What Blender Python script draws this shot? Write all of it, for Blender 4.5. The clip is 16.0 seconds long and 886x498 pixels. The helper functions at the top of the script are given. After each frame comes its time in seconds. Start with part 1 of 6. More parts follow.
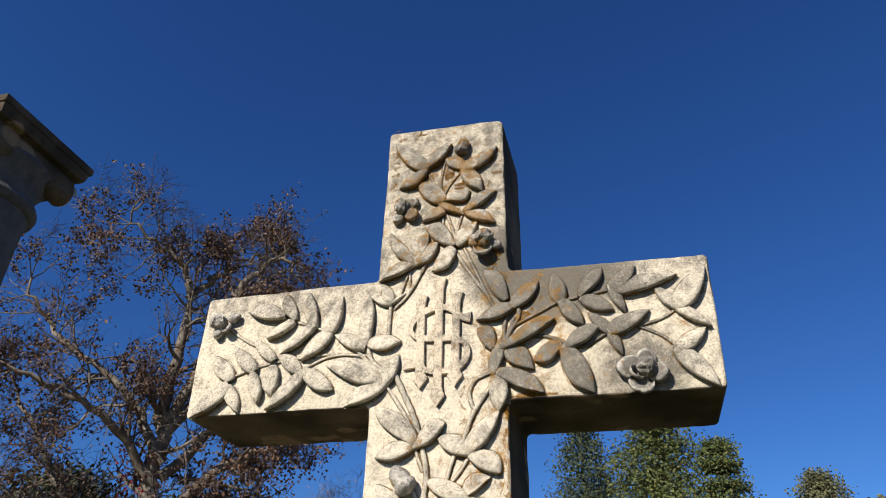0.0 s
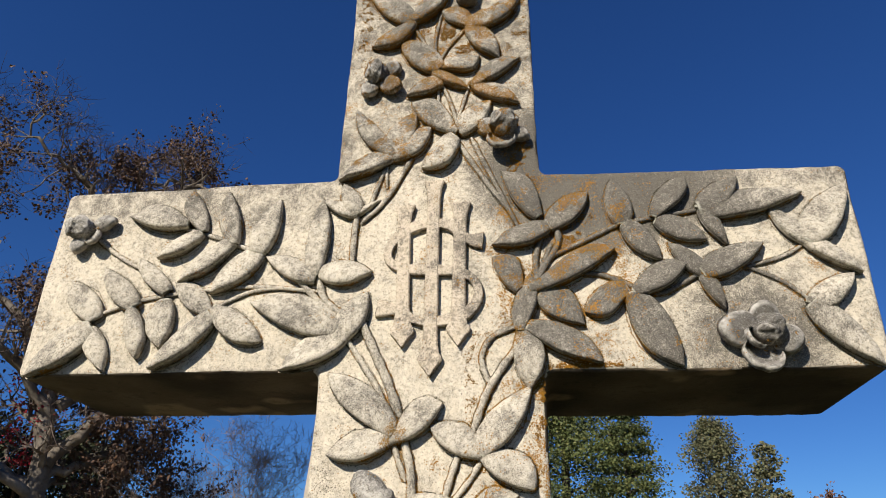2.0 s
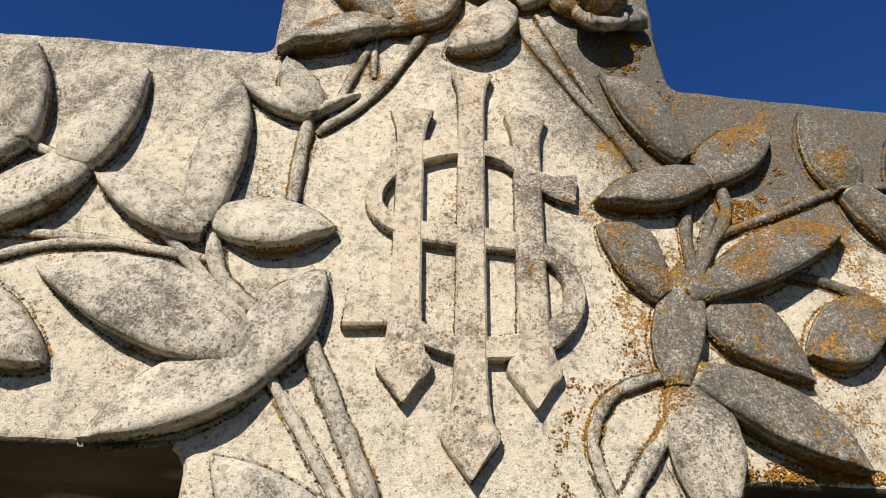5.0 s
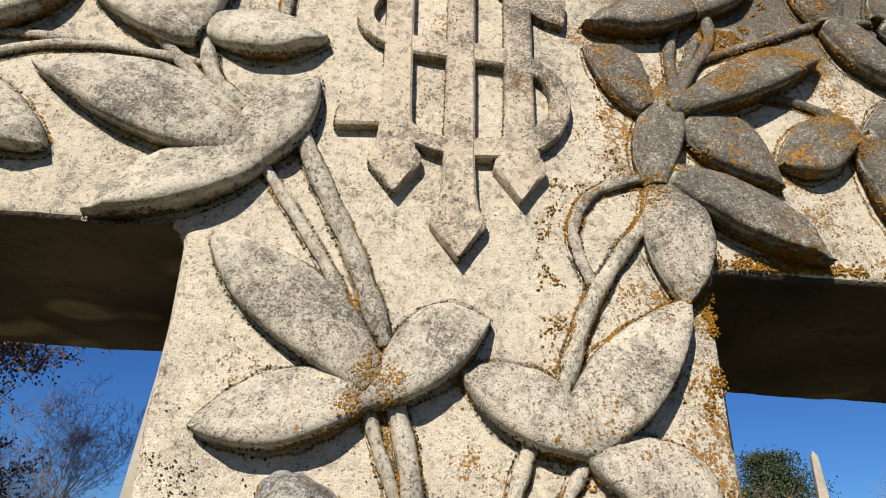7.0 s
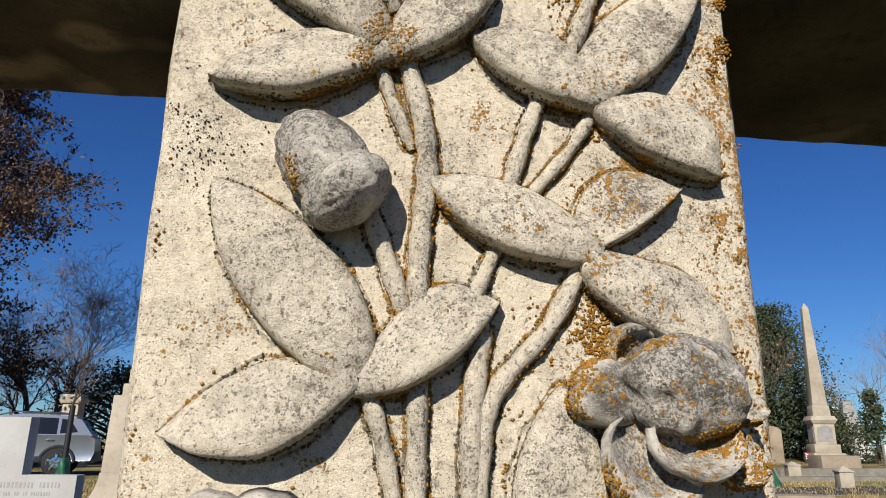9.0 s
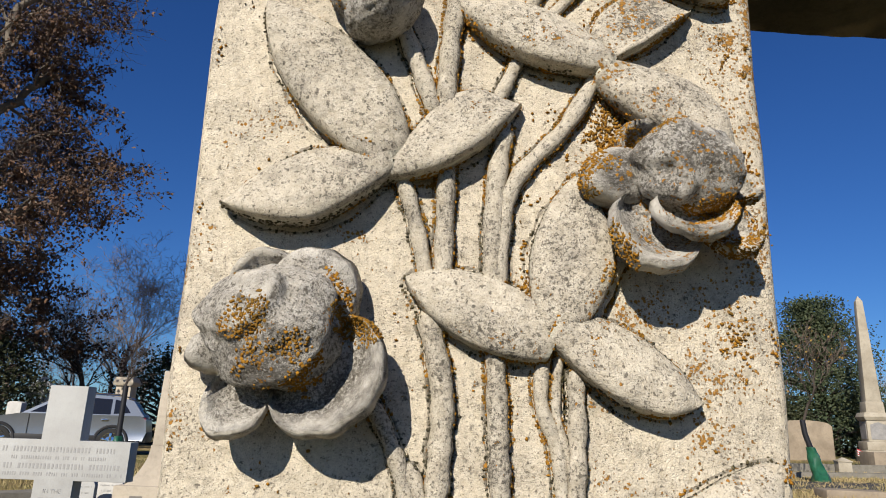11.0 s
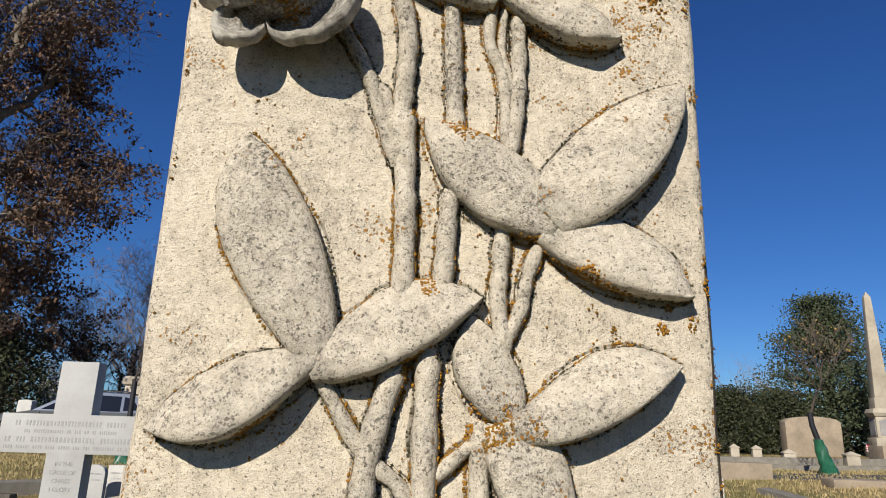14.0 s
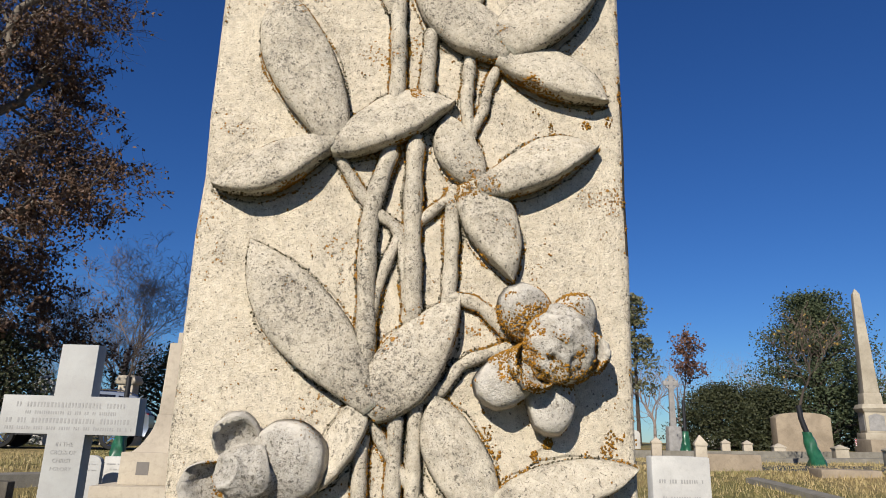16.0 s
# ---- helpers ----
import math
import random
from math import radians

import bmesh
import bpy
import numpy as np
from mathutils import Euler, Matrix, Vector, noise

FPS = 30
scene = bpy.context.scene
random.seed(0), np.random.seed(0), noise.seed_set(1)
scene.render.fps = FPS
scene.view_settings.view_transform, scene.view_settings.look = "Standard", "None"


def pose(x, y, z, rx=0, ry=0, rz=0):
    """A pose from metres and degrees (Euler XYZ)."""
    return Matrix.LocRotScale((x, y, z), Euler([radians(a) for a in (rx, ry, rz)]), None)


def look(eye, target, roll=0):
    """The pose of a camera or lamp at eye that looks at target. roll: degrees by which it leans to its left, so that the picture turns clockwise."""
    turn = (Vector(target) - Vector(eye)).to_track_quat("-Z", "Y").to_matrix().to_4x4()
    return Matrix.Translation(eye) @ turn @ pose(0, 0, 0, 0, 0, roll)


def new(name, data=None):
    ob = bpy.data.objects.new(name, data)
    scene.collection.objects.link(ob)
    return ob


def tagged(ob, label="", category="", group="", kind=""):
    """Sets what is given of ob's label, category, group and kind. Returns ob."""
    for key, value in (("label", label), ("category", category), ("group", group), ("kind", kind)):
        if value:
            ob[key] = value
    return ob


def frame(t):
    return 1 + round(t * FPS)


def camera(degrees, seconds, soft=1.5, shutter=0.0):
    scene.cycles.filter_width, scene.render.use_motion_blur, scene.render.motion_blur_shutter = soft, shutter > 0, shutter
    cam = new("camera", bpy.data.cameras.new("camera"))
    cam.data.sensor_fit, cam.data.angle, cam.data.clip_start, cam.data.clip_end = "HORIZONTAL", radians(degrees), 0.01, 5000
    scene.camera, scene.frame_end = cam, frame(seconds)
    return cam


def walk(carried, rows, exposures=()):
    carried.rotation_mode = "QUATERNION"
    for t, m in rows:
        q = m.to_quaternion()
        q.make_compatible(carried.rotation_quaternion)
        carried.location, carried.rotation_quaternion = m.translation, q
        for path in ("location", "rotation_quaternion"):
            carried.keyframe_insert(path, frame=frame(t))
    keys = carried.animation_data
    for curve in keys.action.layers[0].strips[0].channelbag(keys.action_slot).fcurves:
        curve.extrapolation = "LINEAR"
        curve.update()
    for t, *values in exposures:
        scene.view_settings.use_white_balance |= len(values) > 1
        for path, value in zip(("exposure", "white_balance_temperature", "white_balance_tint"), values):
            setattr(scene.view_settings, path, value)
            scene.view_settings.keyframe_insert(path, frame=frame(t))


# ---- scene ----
cam = camera(66.42, 16.0, soft=1.0)
PATH = [
    (0, (0.3108, -1.0852, 1.6761), (-0.1520, 0.5376, 2.7495), 1.53),
    (0.5, (0.2757, -1.0346, 1.7202), (-0.1632, 0.6474, 2.7092), 1.71),
    (1, (0.2325, -0.9355, 1.7839), (-0.1035, 0.7872, 2.7427), 1.39),
    (1.5, (0.1797, -0.8294, 1.8353), (-0.1045, 0.9108, 2.7791), 1.22),
    (2, (0.1139, -0.7081, 1.8526), (-0.1415, 1.0439, 2.7829), 1.18),
    (2.5, (0.0591, -0.5897, 1.9064), (-0.1785, 1.1747, 2.8177), 1.34),
    (3, (0.0311, -0.4813, 1.9455), (-0.0986, 1.2683, 2.9057), 1.50),
    (3.2, (0.0265, -0.4386, 1.9660), (-0.0553, 1.2884, 2.9714), 1.29),
    (5.3, (-0.0353, -0.3024, 1.9989), (0.0668, 1.3831, 3.0707), 1.64),
    (5.5, (-0.0353, -0.2973, 1.9926), (0.0725, 1.3850, 3.0688), 1.63),
    (6, (-0.0340, -0.2941, 1.9655), (0.0892, 1.3852, 3.0447), 1.68),
    (6.5, (-0.0344, -0.2893, 1.9439), (0.1108, 1.3867, 3.0255), 1.51),
    (7, (-0.0309, -0.2847, 1.9300), (0.1157, 1.4843, 2.8515), 1.65),
    (7.5, (-0.0352, -0.2831, 1.9103), (0.1395, 1.5589, 2.6696), 1.18),
    (8, (-0.0347, -0.2722, 1.8879), (0.1504, 1.6093, 2.5401), 0.85),
    (8.5, (-0.0297, -0.2685, 1.8691), (0.1361, 1.6406, 2.4415), 0.95),
    (9, (-0.0310, -0.2625, 1.8443), (0.1298, 1.6528, 2.3973), 0.72),
    (9.2, (-0.0317, -0.2627, 1.8370), (0.1168, 1.6580, 2.3746), 0.90),
    (11.5, (-0.0216, -0.2735, 1.7385), (0.0067, 1.6559, 2.2643), 1.88),
    (12, (-0.0206, -0.2728, 1.7196), (0.0043, 1.6561, 2.2476), 1.79),
    (12.5, (-0.0228, -0.2758, 1.6905), (0.0116, 1.6529, 2.2186), 1.77),
    (13, (-0.0250, -0.2811, 1.6620), (0.0098, 1.6469, 2.1924), 1.72),
    (13.5, (-0.0209, -0.2785, 1.6263), (0.0135, 1.6496, 2.1566), 1.68),
    (14, (-0.0001, -0.2876, 1.5888), (0.0195, 1.6403, 2.1206), 1.79),
    (14.5, (0.0024, -0.2975, 1.5540), (0.0254, 1.6302, 2.0863), 1.66),
    (15, (0.0015, -0.3046, 1.5169), (0.0288, 1.6235, 2.0476), 1.70),
    (15.5, (0.0030, -0.3264, 1.4858), (0.0365, 1.6005, 2.0206), 1.52),
    (16, (0.0079, -0.3639, 1.4562), (0.0472, 1.5626, 1.9919), 1.49),
]
walk(cam, [(t, look(eye, target, roll)) for t, eye, target, roll in PATH], [(0.0, 0.69), (1.0, 0.60), (2.5, 0.47), (3.0, 0.43), (5.5, 0.51), (7.0, 0.48), (9.0, 0.46), (12.5, 0.45), (16.0, 0.42)])

# ---- world, sun ----
SUN_ELEV, SUN_AZ = radians(31.0), radians(203.0)   # azimuth from +y towards +x


def make_world():
    world = bpy.data.worlds.new("sky")
    scene.world = world
    world.use_nodes = True
    nt = world.node_tree
    sky = nt.nodes.new("ShaderNodeTexSky")
    sky.sky_type, sky.sun_disc = "NISHITA", False
    sky.sun_elevation, sky.sun_rotation = SUN_ELEV, SUN_AZ
    sky.air_density, sky.dust_density, sky.ozone_density = 1.0, 0.0, 6.0
    tone = nt.nodes.new("ShaderNodeHueSaturation")
    tone.inputs["Hue"].default_value, tone.inputs["Saturation"].default_value = 0.508, 1.12
    nt.links.new(sky.outputs[0], tone.inputs["Color"])
    tint = nt.nodes.new("ShaderNodeMix")
    tint.data_type, tint.blend_type = "RGBA", "MULTIPLY"
    tint.inputs[0].default_value, tint.inputs[7].default_value = 1.0, (0.69, 0.97, 1.24, 1)
    nt.links.new(tone.outputs[0], tint.inputs[6])
    nt.links.new(tint.outputs[2], nt.nodes["Background"].inputs[0])
    nt.nodes["Background"].inputs[1].default_value = 0.050
    lamp = bpy.data.lights.new("sun", "SUN")
    lamp.energy, lamp.angle, lamp.color = 5.0, radians(0.53), (1.0, 0.93, 0.82)
    d = Vector((math.sin(SUN_AZ) * math.cos(SUN_ELEV), math.cos(SUN_AZ) * math.cos(SUN_ELEV), math.sin(SUN_ELEV)))
    ob = new("sun", lamp)
    ob.matrix_world = look(d * 50, (0, 0, 0))


make_world()


# ---- materials ----
class Mat:
    """A small wrapper for node materials."""

    def __init__(self, name, rough=0.85, metal=0.0, spec=0.3):
        self.m = bpy.data.materials.new(name)
        self.m.use_nodes = True
        self.nt = self.m.node_tree
        self.b = self.nt.nodes["Principled BSDF"]
        self.b.inputs["Roughness"].default_value = rough
        self.b.inputs["Metallic"].default_value = metal
        self.b.inputs["Specular IOR Level"].default_value = spec
        self.pos = self.nt.nodes.new("ShaderNodeNewGeometry").outputs["Position"]

    def node(self, kind, **kw):
        n = self.nt.nodes.new(kind)
        for k, v in kw.items():
            n.inputs[k.replace("_", " ")].default_value = v
        return n

    def link(self, a, b):
        self.nt.links.new(a, b)

    def noise(self, scale, detail=4.0, rough=0.6, where=None):
        n = self.node("ShaderNodeTexNoise", Scale=scale, Detail=detail, Roughness=rough)
        self.link(where or self.pos, n.inputs["Vector"])
        return n.outputs["Fac"]

    def dots(self, scale, share, small, large):
        """Round specks: a share of the cells of a scatter, from small to large."""
        n = self.node("ShaderNodeTexVoronoi", Scale=scale, Randomness=1.0)
        wobble = self.node("ShaderNodeTexNoise", Scale=scale * 1.6, Detail=2.0)
        self.link(self.pos, wobble.inputs["Vector"])
        shift = self.nt.nodes.new("ShaderNodeVectorMath")
        shift.operation = "MULTIPLY_ADD"
        self.link(wobble.outputs["Color"], shift.inputs[0])
        shift.inputs[1].default_value = (0.75 / scale,) * 3
        self.link(self.pos, shift.inputs[2])
        self.link(shift.outputs[0], n.inputs["Vector"])
        s = self.nt.nodes.new("ShaderNodeSeparateColor")
        self.link(n.outputs["Color"], s.inputs[0])
        size = self.step(s.outputs[1], 0.0, 1.0, small, large)
        inside = self.step(self.math("DIVIDE", n.outputs["Distance"], size), 0.75, 1.1, 1.0, 0.0)
        return self.math("MULTIPLY", inside, self.step(s.outputs[0], share - 0.01, share + 0.01, 1.0, 0.0))

    def step(self, fac, a, b, lo=0.0, hi=1.0):
        n = self.node("ShaderNodeMapRange")
        self.link(fac, n.inputs["Value"])
        for k, v in (("From Min", a), ("From Max", b), ("To Min", lo), ("To Max", hi)):
            n.inputs[k].default_value = v
        return n.outputs["Result"]

    def math(self, op, a, b):
        n = self.nt.nodes.new("ShaderNodeMath")
        n.operation = op
        for i, v in enumerate((a, b)):
            if isinstance(v, (int, float)):
                n.inputs[i].default_value = v
            else:
                self.link(v, n.inputs[i])
        return n.outputs[0]

    def mix(self, fac, a, b):
        n = self.nt.nodes.new("ShaderNodeMix")
        n.data_type = "RGBA"
        if isinstance(fac, (int, float)):
            n.inputs[0].default_value = fac
        else:
            self.link(fac, n.inputs[0])
        for i, v in ((6, a), (7, b)):
            if isinstance(v, tuple):
                n.inputs[i].default_value = (*v, 1)
            else:
                self.link(v, n.inputs[i])
        return n.outputs[2]

    def colour(self, c):
        if isinstance(c, tuple):
            self.b.inputs["Base Color"].default_value = (*c, 1)
        else:
            self.link(c, self.b.inputs["Base Color"])
        return self

    def bump(self, height, strength=0.4, distance=0.002):
        n = self.node("ShaderNodeBump", Strength=strength, Distance=distance)
        self.link(height, n.inputs["Height"])
        self.link(n.outputs[0], self.b.inputs["Normal"])
        return self


def near(m, x, z, rx, rz):
    """1 at the spot (x, z) of the cross, falling to 0 at the radii."""
    s = m.nt.nodes.new("ShaderNodeSeparateXYZ")
    m.link(m.pos, s.inputs[0])
    dx = m.math("DIVIDE", m.math("SUBTRACT", s.outputs[0], x), rx)
    dz = m.math("DIVIDE", m.math("SUBTRACT", s.outputs[2], z), rz)
    r = m.math("ADD", m.math("MULTIPLY", dx, dx), m.math("MULTIPLY", dz, dz))
    return m.step(r, 0.25, 1.0, 1.0, 0.0)


def carved_stone(name, clean, grey, greyness, lichen, drift=(2.225, 0.18, 1.15, 0.20, 0.22)):
    """Weathered cream limestone: sugary grain, grey film, black specks and orange lichen crusts."""
    m = Mat(name, rough=0.92, spec=0.15)
    broad, mid, fine, grain = m.noise(9, 5), m.noise(60, 6, 0.65), m.noise(620, 4, 0.7), m.noise(1700, 3, 0.75)
    base = m.mix(m.step(mid, 0.38, 0.72), clean, tuple(c * 0.88 for c in clean))
    base = m.mix(m.step(m.noise(230, 5, 0.75), 0.42, 0.64, 0.0, 0.72), base, tuple(c * k for c, k in zip(clean, (0.66, 0.63, 0.58))))
    base = m.mix(m.step(grain, 0.44, 0.66, 0.0, 0.55), base, tuple(c * 0.50 for c in clean))
    # grey biological film, heaviest on the weather side of one arm and on the head of the cross
    film = m.math("ADD", m.step(broad, 0.35, 0.72, 0.0, greyness), m.math("MULTIPLY", near(m, drift[3], drift[0], drift[4], drift[1]), drift[2]))
    film = m.math("ADD", film, m.math("MULTIPLY", near(m, 0.0, 2.74, 0.4, 0.40), 0.65))
    film = m.math("ADD", film, m.math("MULTIPLY", near(m, 0.36, 2.34, 0.36, 0.13), 0.45))
    film = m.math("ADD", film, m.math("MULTIPLY", near(m, -0.30, 2.36, 0.3, 0.12), 0.6))
    film = m.math("ADD", film, m.step(m.noise(34, 5, 0.7), 0.40, 0.68, -0.30, 0.65))
    film = m.math("MAXIMUM", film, 0.0)
    film = m.math("ADD", film, m.math("MULTIPLY", near(m, 0.345, 2.11, 0.10, 0.09), 0.9))
    # the lower shaft, washed by rain, stays cleaner
    sep = m.nt.nodes.new("ShaderNodeSeparateXYZ")
    m.link(m.pos, sep.inputs[0])
    film = m.math("MULTIPLY", film, m.step(sep.outputs[2], 1.58, 1.98, 0.72, 1.0))
    smooth = m.math("MULTIPLY", film, m.step(m.math("ADD", m.math("MULTIPLY", mid, 0.6), fine), 0.60, 1.05, 0.15, 0.75))
    base = m.mix(m.math("MINIMUM", smooth, 0.82), base, grey)
    # the film's black pepper, the denser the thicker the film
    pepper = m.math("ADD", m.noise(760, 4, 0.8), m.math("MULTIPLY", m.math("MINIMUM", film, 1.3), 0.135))
    base = m.mix(m.step(pepper, 0.598, 0.668, 0.0, 0.78), base, (0.088, 0.078, 0.066))
    # pits and black specks
    dirt = m.step(m.noise(26, 4, 0.6), 0.36, 0.62, 0.25, 1.0)
    pits = m.math("MAXIMUM", m.dots(420, 0.30, 0.06, 0.30), m.math("MULTIPLY", m.dots(950, 0.52, 0.12, 0.42), 0.9))
    pits = m.math("MULTIPLY", pits, dirt)
    base = m.mix(m.math("MULTIPLY", pits, m.step(film, 0.2, 1.2, 0.58, 0.95)), base, (0.085, 0.072, 0.056))
    black = m.math("MULTIPLY", m.step(m.noise(330, 5, 0.75), 0.54, 0.60), m.step(m.noise(15, 4), 0.53, 0.65))
    base = m.mix(m.math("MULTIPLY", black, 0.85), base, (0.045, 0.042, 0.035))
    coarse = m.step(m.math("ADD", m.math("MULTIPLY", m.noise(185, 3, 0.7), 0.75), m.math("MULTIPLY", film, 0.05)), 0.405, 0.47, 0.0, 1.0)
    base = m.mix(m.math("MULTIPLY", m.math("MULTIPLY", coarse, m.step(sep.outputs[2], 1.9, 2.15, 0.45, 1.0)), 0.46), base, (0.10, 0.088, 0.068))
    # coarse dark grit, thickest under the grey film
    grit = m.math("ADD", m.noise(430, 3, 0.6), m.math("MULTIPLY", m.math("MINIMUM", film, 1.2), 0.05))
    base = m.mix(m.step(grit, 0.615, 0.665, 0.0, 0.72), base, (0.075, 0.064, 0.05))
    # moss and painted contact shade where leaves and stems spring from the slab
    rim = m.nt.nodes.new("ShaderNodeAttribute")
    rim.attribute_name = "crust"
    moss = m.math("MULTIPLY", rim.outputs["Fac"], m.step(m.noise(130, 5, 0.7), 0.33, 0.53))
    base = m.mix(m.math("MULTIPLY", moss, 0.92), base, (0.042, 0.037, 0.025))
    # bare, paler stone where the rims have worn
    worn = m.nt.nodes.new("ShaderNodeAttribute")
    worn.attribute_name = "wear"
    rubbed = m.math("MULTIPLY", m.step(worn.outputs["Fac"], 0.45, 1.0), m.step(m.noise(95, 5, 0.7), 0.38, 0.62))
    base = m.mix(m.math("MULTIPLY", rubbed, 0.75), base, tuple(min(0.72, c * 1.12) for c in clean))
    # lichen
    spots = m.math("ADD", m.math("MULTIPLY", m.noise(330, 5, 0.75), 1.15), m.math("MULTIPLY", m.dots(520, 0.8, 0.3, 0.6), 0.22))
    patch = m.math("ADD", m.noise(30, 5, 0.65), m.math("MULTIPLY", near(m, 0.0, 2.52, 0.16, 0.25), 0.09))
    patch = m.math("ADD", patch, m.math("MULTIPLY", near(m, 0.15, 2.18, 0.13, 0.18), 0.11))
    patch = m.math("ADD", patch, m.math("MULTIPLY", near(m, 0.105, 1.90, 0.085, 0.20), 0.12))
    patch = m.math("ADD", patch, m.math("MULTIPLY", rim.outputs["Fac"], 0.135))
    crust = m.step(m.math("ADD", m.math("MULTIPLY", spots, 0.6), patch), 1.075 - lichen, 1.10 - lichen)
    ochre = m.mix(m.step(fine, 0.38, 0.62), (0.46, 0.21, 0.03), (0.24, 0.125, 0.025))
    base = m.mix(m.math("MULTIPLY", crust, 0.95), base, ochre)
    m.colour(base)
    h = m.math("ADD", m.math("MULTIPLY", mid, 0.35), m.math("MULTIPLY", fine, 0.65))
    h = m.math("ADD", h, m.math("MULTIPLY", grain, 0.4))
    h = m.math("SUBTRACT", h, m.math("MULTIPLY", pits, 0.25))
    h = m.math("ADD", h, m.math("MULTIPLY", crust, 0.7))
    h = m.math("SUBTRACT", h, m.math("MULTIPLY", coarse, 0.06))
    m.bump(h, 1.0, 0.0016)
    return m.m


def stained_shaded_stone():
    """Black crust with tan bare patches; its dark tone also paints the shade of sheltered undersides and of the flank
    turned from the sun.
    """
    m = Mat("stained_shaded_limestone", rough=0.95, spec=0.1)
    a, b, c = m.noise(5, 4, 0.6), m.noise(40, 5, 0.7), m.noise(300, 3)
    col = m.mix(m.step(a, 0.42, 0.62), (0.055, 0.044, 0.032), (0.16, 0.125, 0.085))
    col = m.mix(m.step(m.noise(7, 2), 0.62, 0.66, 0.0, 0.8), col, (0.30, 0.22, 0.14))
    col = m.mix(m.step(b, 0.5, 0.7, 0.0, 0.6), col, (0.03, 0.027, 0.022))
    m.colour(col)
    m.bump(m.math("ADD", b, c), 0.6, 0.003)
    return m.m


def stone(name, c, c2, scale=6.0, rough=0.9, spec=0.2, speck=0.4):
    m = Mat(name, rough=rough, spec=spec)
    a, b, g = m.noise(scale, 5), m.noise(scale * 7, 5, 0.7), m.noise(scale * 45, 3)
    col = m.mix(m.step(a, 0.35, 0.68), c, c2)
    col = m.mix(m.step(b, 0.5, 0.75, 0.0, speck), col, tuple(v * 0.45 for v in c2))
    col = m.mix(m.step(g, 0.45, 0.7, 0.0, 0.25), col, tuple(v * 0.6 for v in c))
    m.colour(col)
    m.bump(m.math("ADD", b, g), 0.35, 0.004)
    return m.m


def plain(name, c, rough=0.5, metal=0.0, spec=0.4, vary=0.12, scale=20.0):
    m = Mat(name, rough=rough, metal=metal, spec=spec)
    m.colour(m.mix(m.step(m.noise(scale, 4), 0.3, 0.7), c, tuple(v * (1 - vary) for v in c)))
    return m.m


def leafy(name, c, c2, c3, scale=1.2, rough=0.6):
    """Foliage: tone by clump and by leaf."""
    m = Mat(name, rough=rough, spec=0.25)
    rnd = m.nt.nodes.new("ShaderNodeNewGeometry").outputs["Random Per Island"]
    col = m.mix(m.step(m.noise(scale, 3), 0.35, 0.65), c, c2)
    col = m.mix(m.step(rnd, 0.55, 1.0), col, c3)
    m.colour(col)
    return m.m


def grass_material():
    m = Mat("winter_grass", rough=0.95, spec=0.1)
    a, b, c = m.noise(0.35, 4), m.noise(3.0, 5, 0.7), m.noise(40, 4, 0.7)
    col = m.mix(m.step(a, 0.42, 0.6), (0.34, 0.25, 0.12), (0.15, 0.14, 0.05))
    col = m.mix(m.step(b, 0.4, 0.7, 0.0, 0.6), col, (0.25, 0.19, 0.09))
    col = m.mix(m.step(c, 0.45, 0.7, 0.0, 0.5), col, (0.09, 0.085, 0.035))
    # deeper green turf in the mostly unseen hollow round the cross, cuts bounced light
    d = m.nt.nodes.new("ShaderNodeVectorMath")
    d.operation = "LENGTH"
    m.link(m.pos, d.inputs[0])
    low_bounce = m.step(m.math("ADD", d.outputs["Value"], m.math("MULTIPLY", a, 3.0)), 8.5, 11.5, 1.0, 0.0)
    col = m.mix(low_bounce, col, m.mix(b, (0.05, 0.058, 0.022), (0.10, 0.088, 0.04)))
    m.colour(col)
    m.bump(m.math("ADD", b, c), 0.8, 0.05)
    return m.m


STONE_FACE = carved_stone("limestone_face", (0.765, 0.677, 0.53), (0.20, 0.185, 0.16), 0.30, 0.0, (2.33, 0.13, 1.9, 0.20, 0.17))
STONE_LEAF = carved_stone("limestone_relief", (0.70, 0.628, 0.503), (0.22, 0.203, 0.175), 0.75, -0.05)
STONE_ROSE = carved_stone("limestone_rose", (0.60, 0.56, 0.49), (0.21, 0.203, 0.19), 1.7, -0.04)
STAIN_AND_SHADE = stained_shaded_stone()
STONE_MONO = carved_stone("limestone_monogram", (0.72, 0.61, 0.465), (0.40, 0.35, 0.29), 0.2, -0.02)
GRASS = grass_material()
BARK = stone("bark_pale", (0.21, 0.18, 0.145), (0.07, 0.055, 0.042), 1.6)
BARK_DARK = stone("bark_dark", (0.075, 0.06, 0.048), (0.045, 0.036, 0.03), 4.0)
TWIG = plain("twig", (0.115, 0.088, 0.072), 0.9, spec=0.1)
TWIG_GREY = plain("twig_grey", (0.21, 0.165, 0.145), 0.9, spec=0.1)
DEAD_LEAF = leafy("withered_leaf", (0.082, 0.045, 0.027), (0.052, 0.031, 0.022), (0.135, 0.075, 0.042))
RED_LEAF = leafy("red_leaf", (0.12, 0.055, 0.033), (0.085, 0.042, 0.028), (0.16, 0.075, 0.04))
CRIMSON_LEAF = leafy("crimson_leaf", (0.25, 0.012, 0.02), (0.2, 0.01, 0.015), (0.16, 0.01, 0.015))
CEDAR = leafy("cedar_foliage", (0.033, 0.048, 0.024), (0.048, 0.062, 0.030), (0.072, 0.084, 0.038), 0.8)
OAK_GREEN = leafy("evergreen_leaf", (0.075, 0.095, 0.028), (0.045, 0.06, 0.02), (0.13, 0.13, 0.04), 0.35)
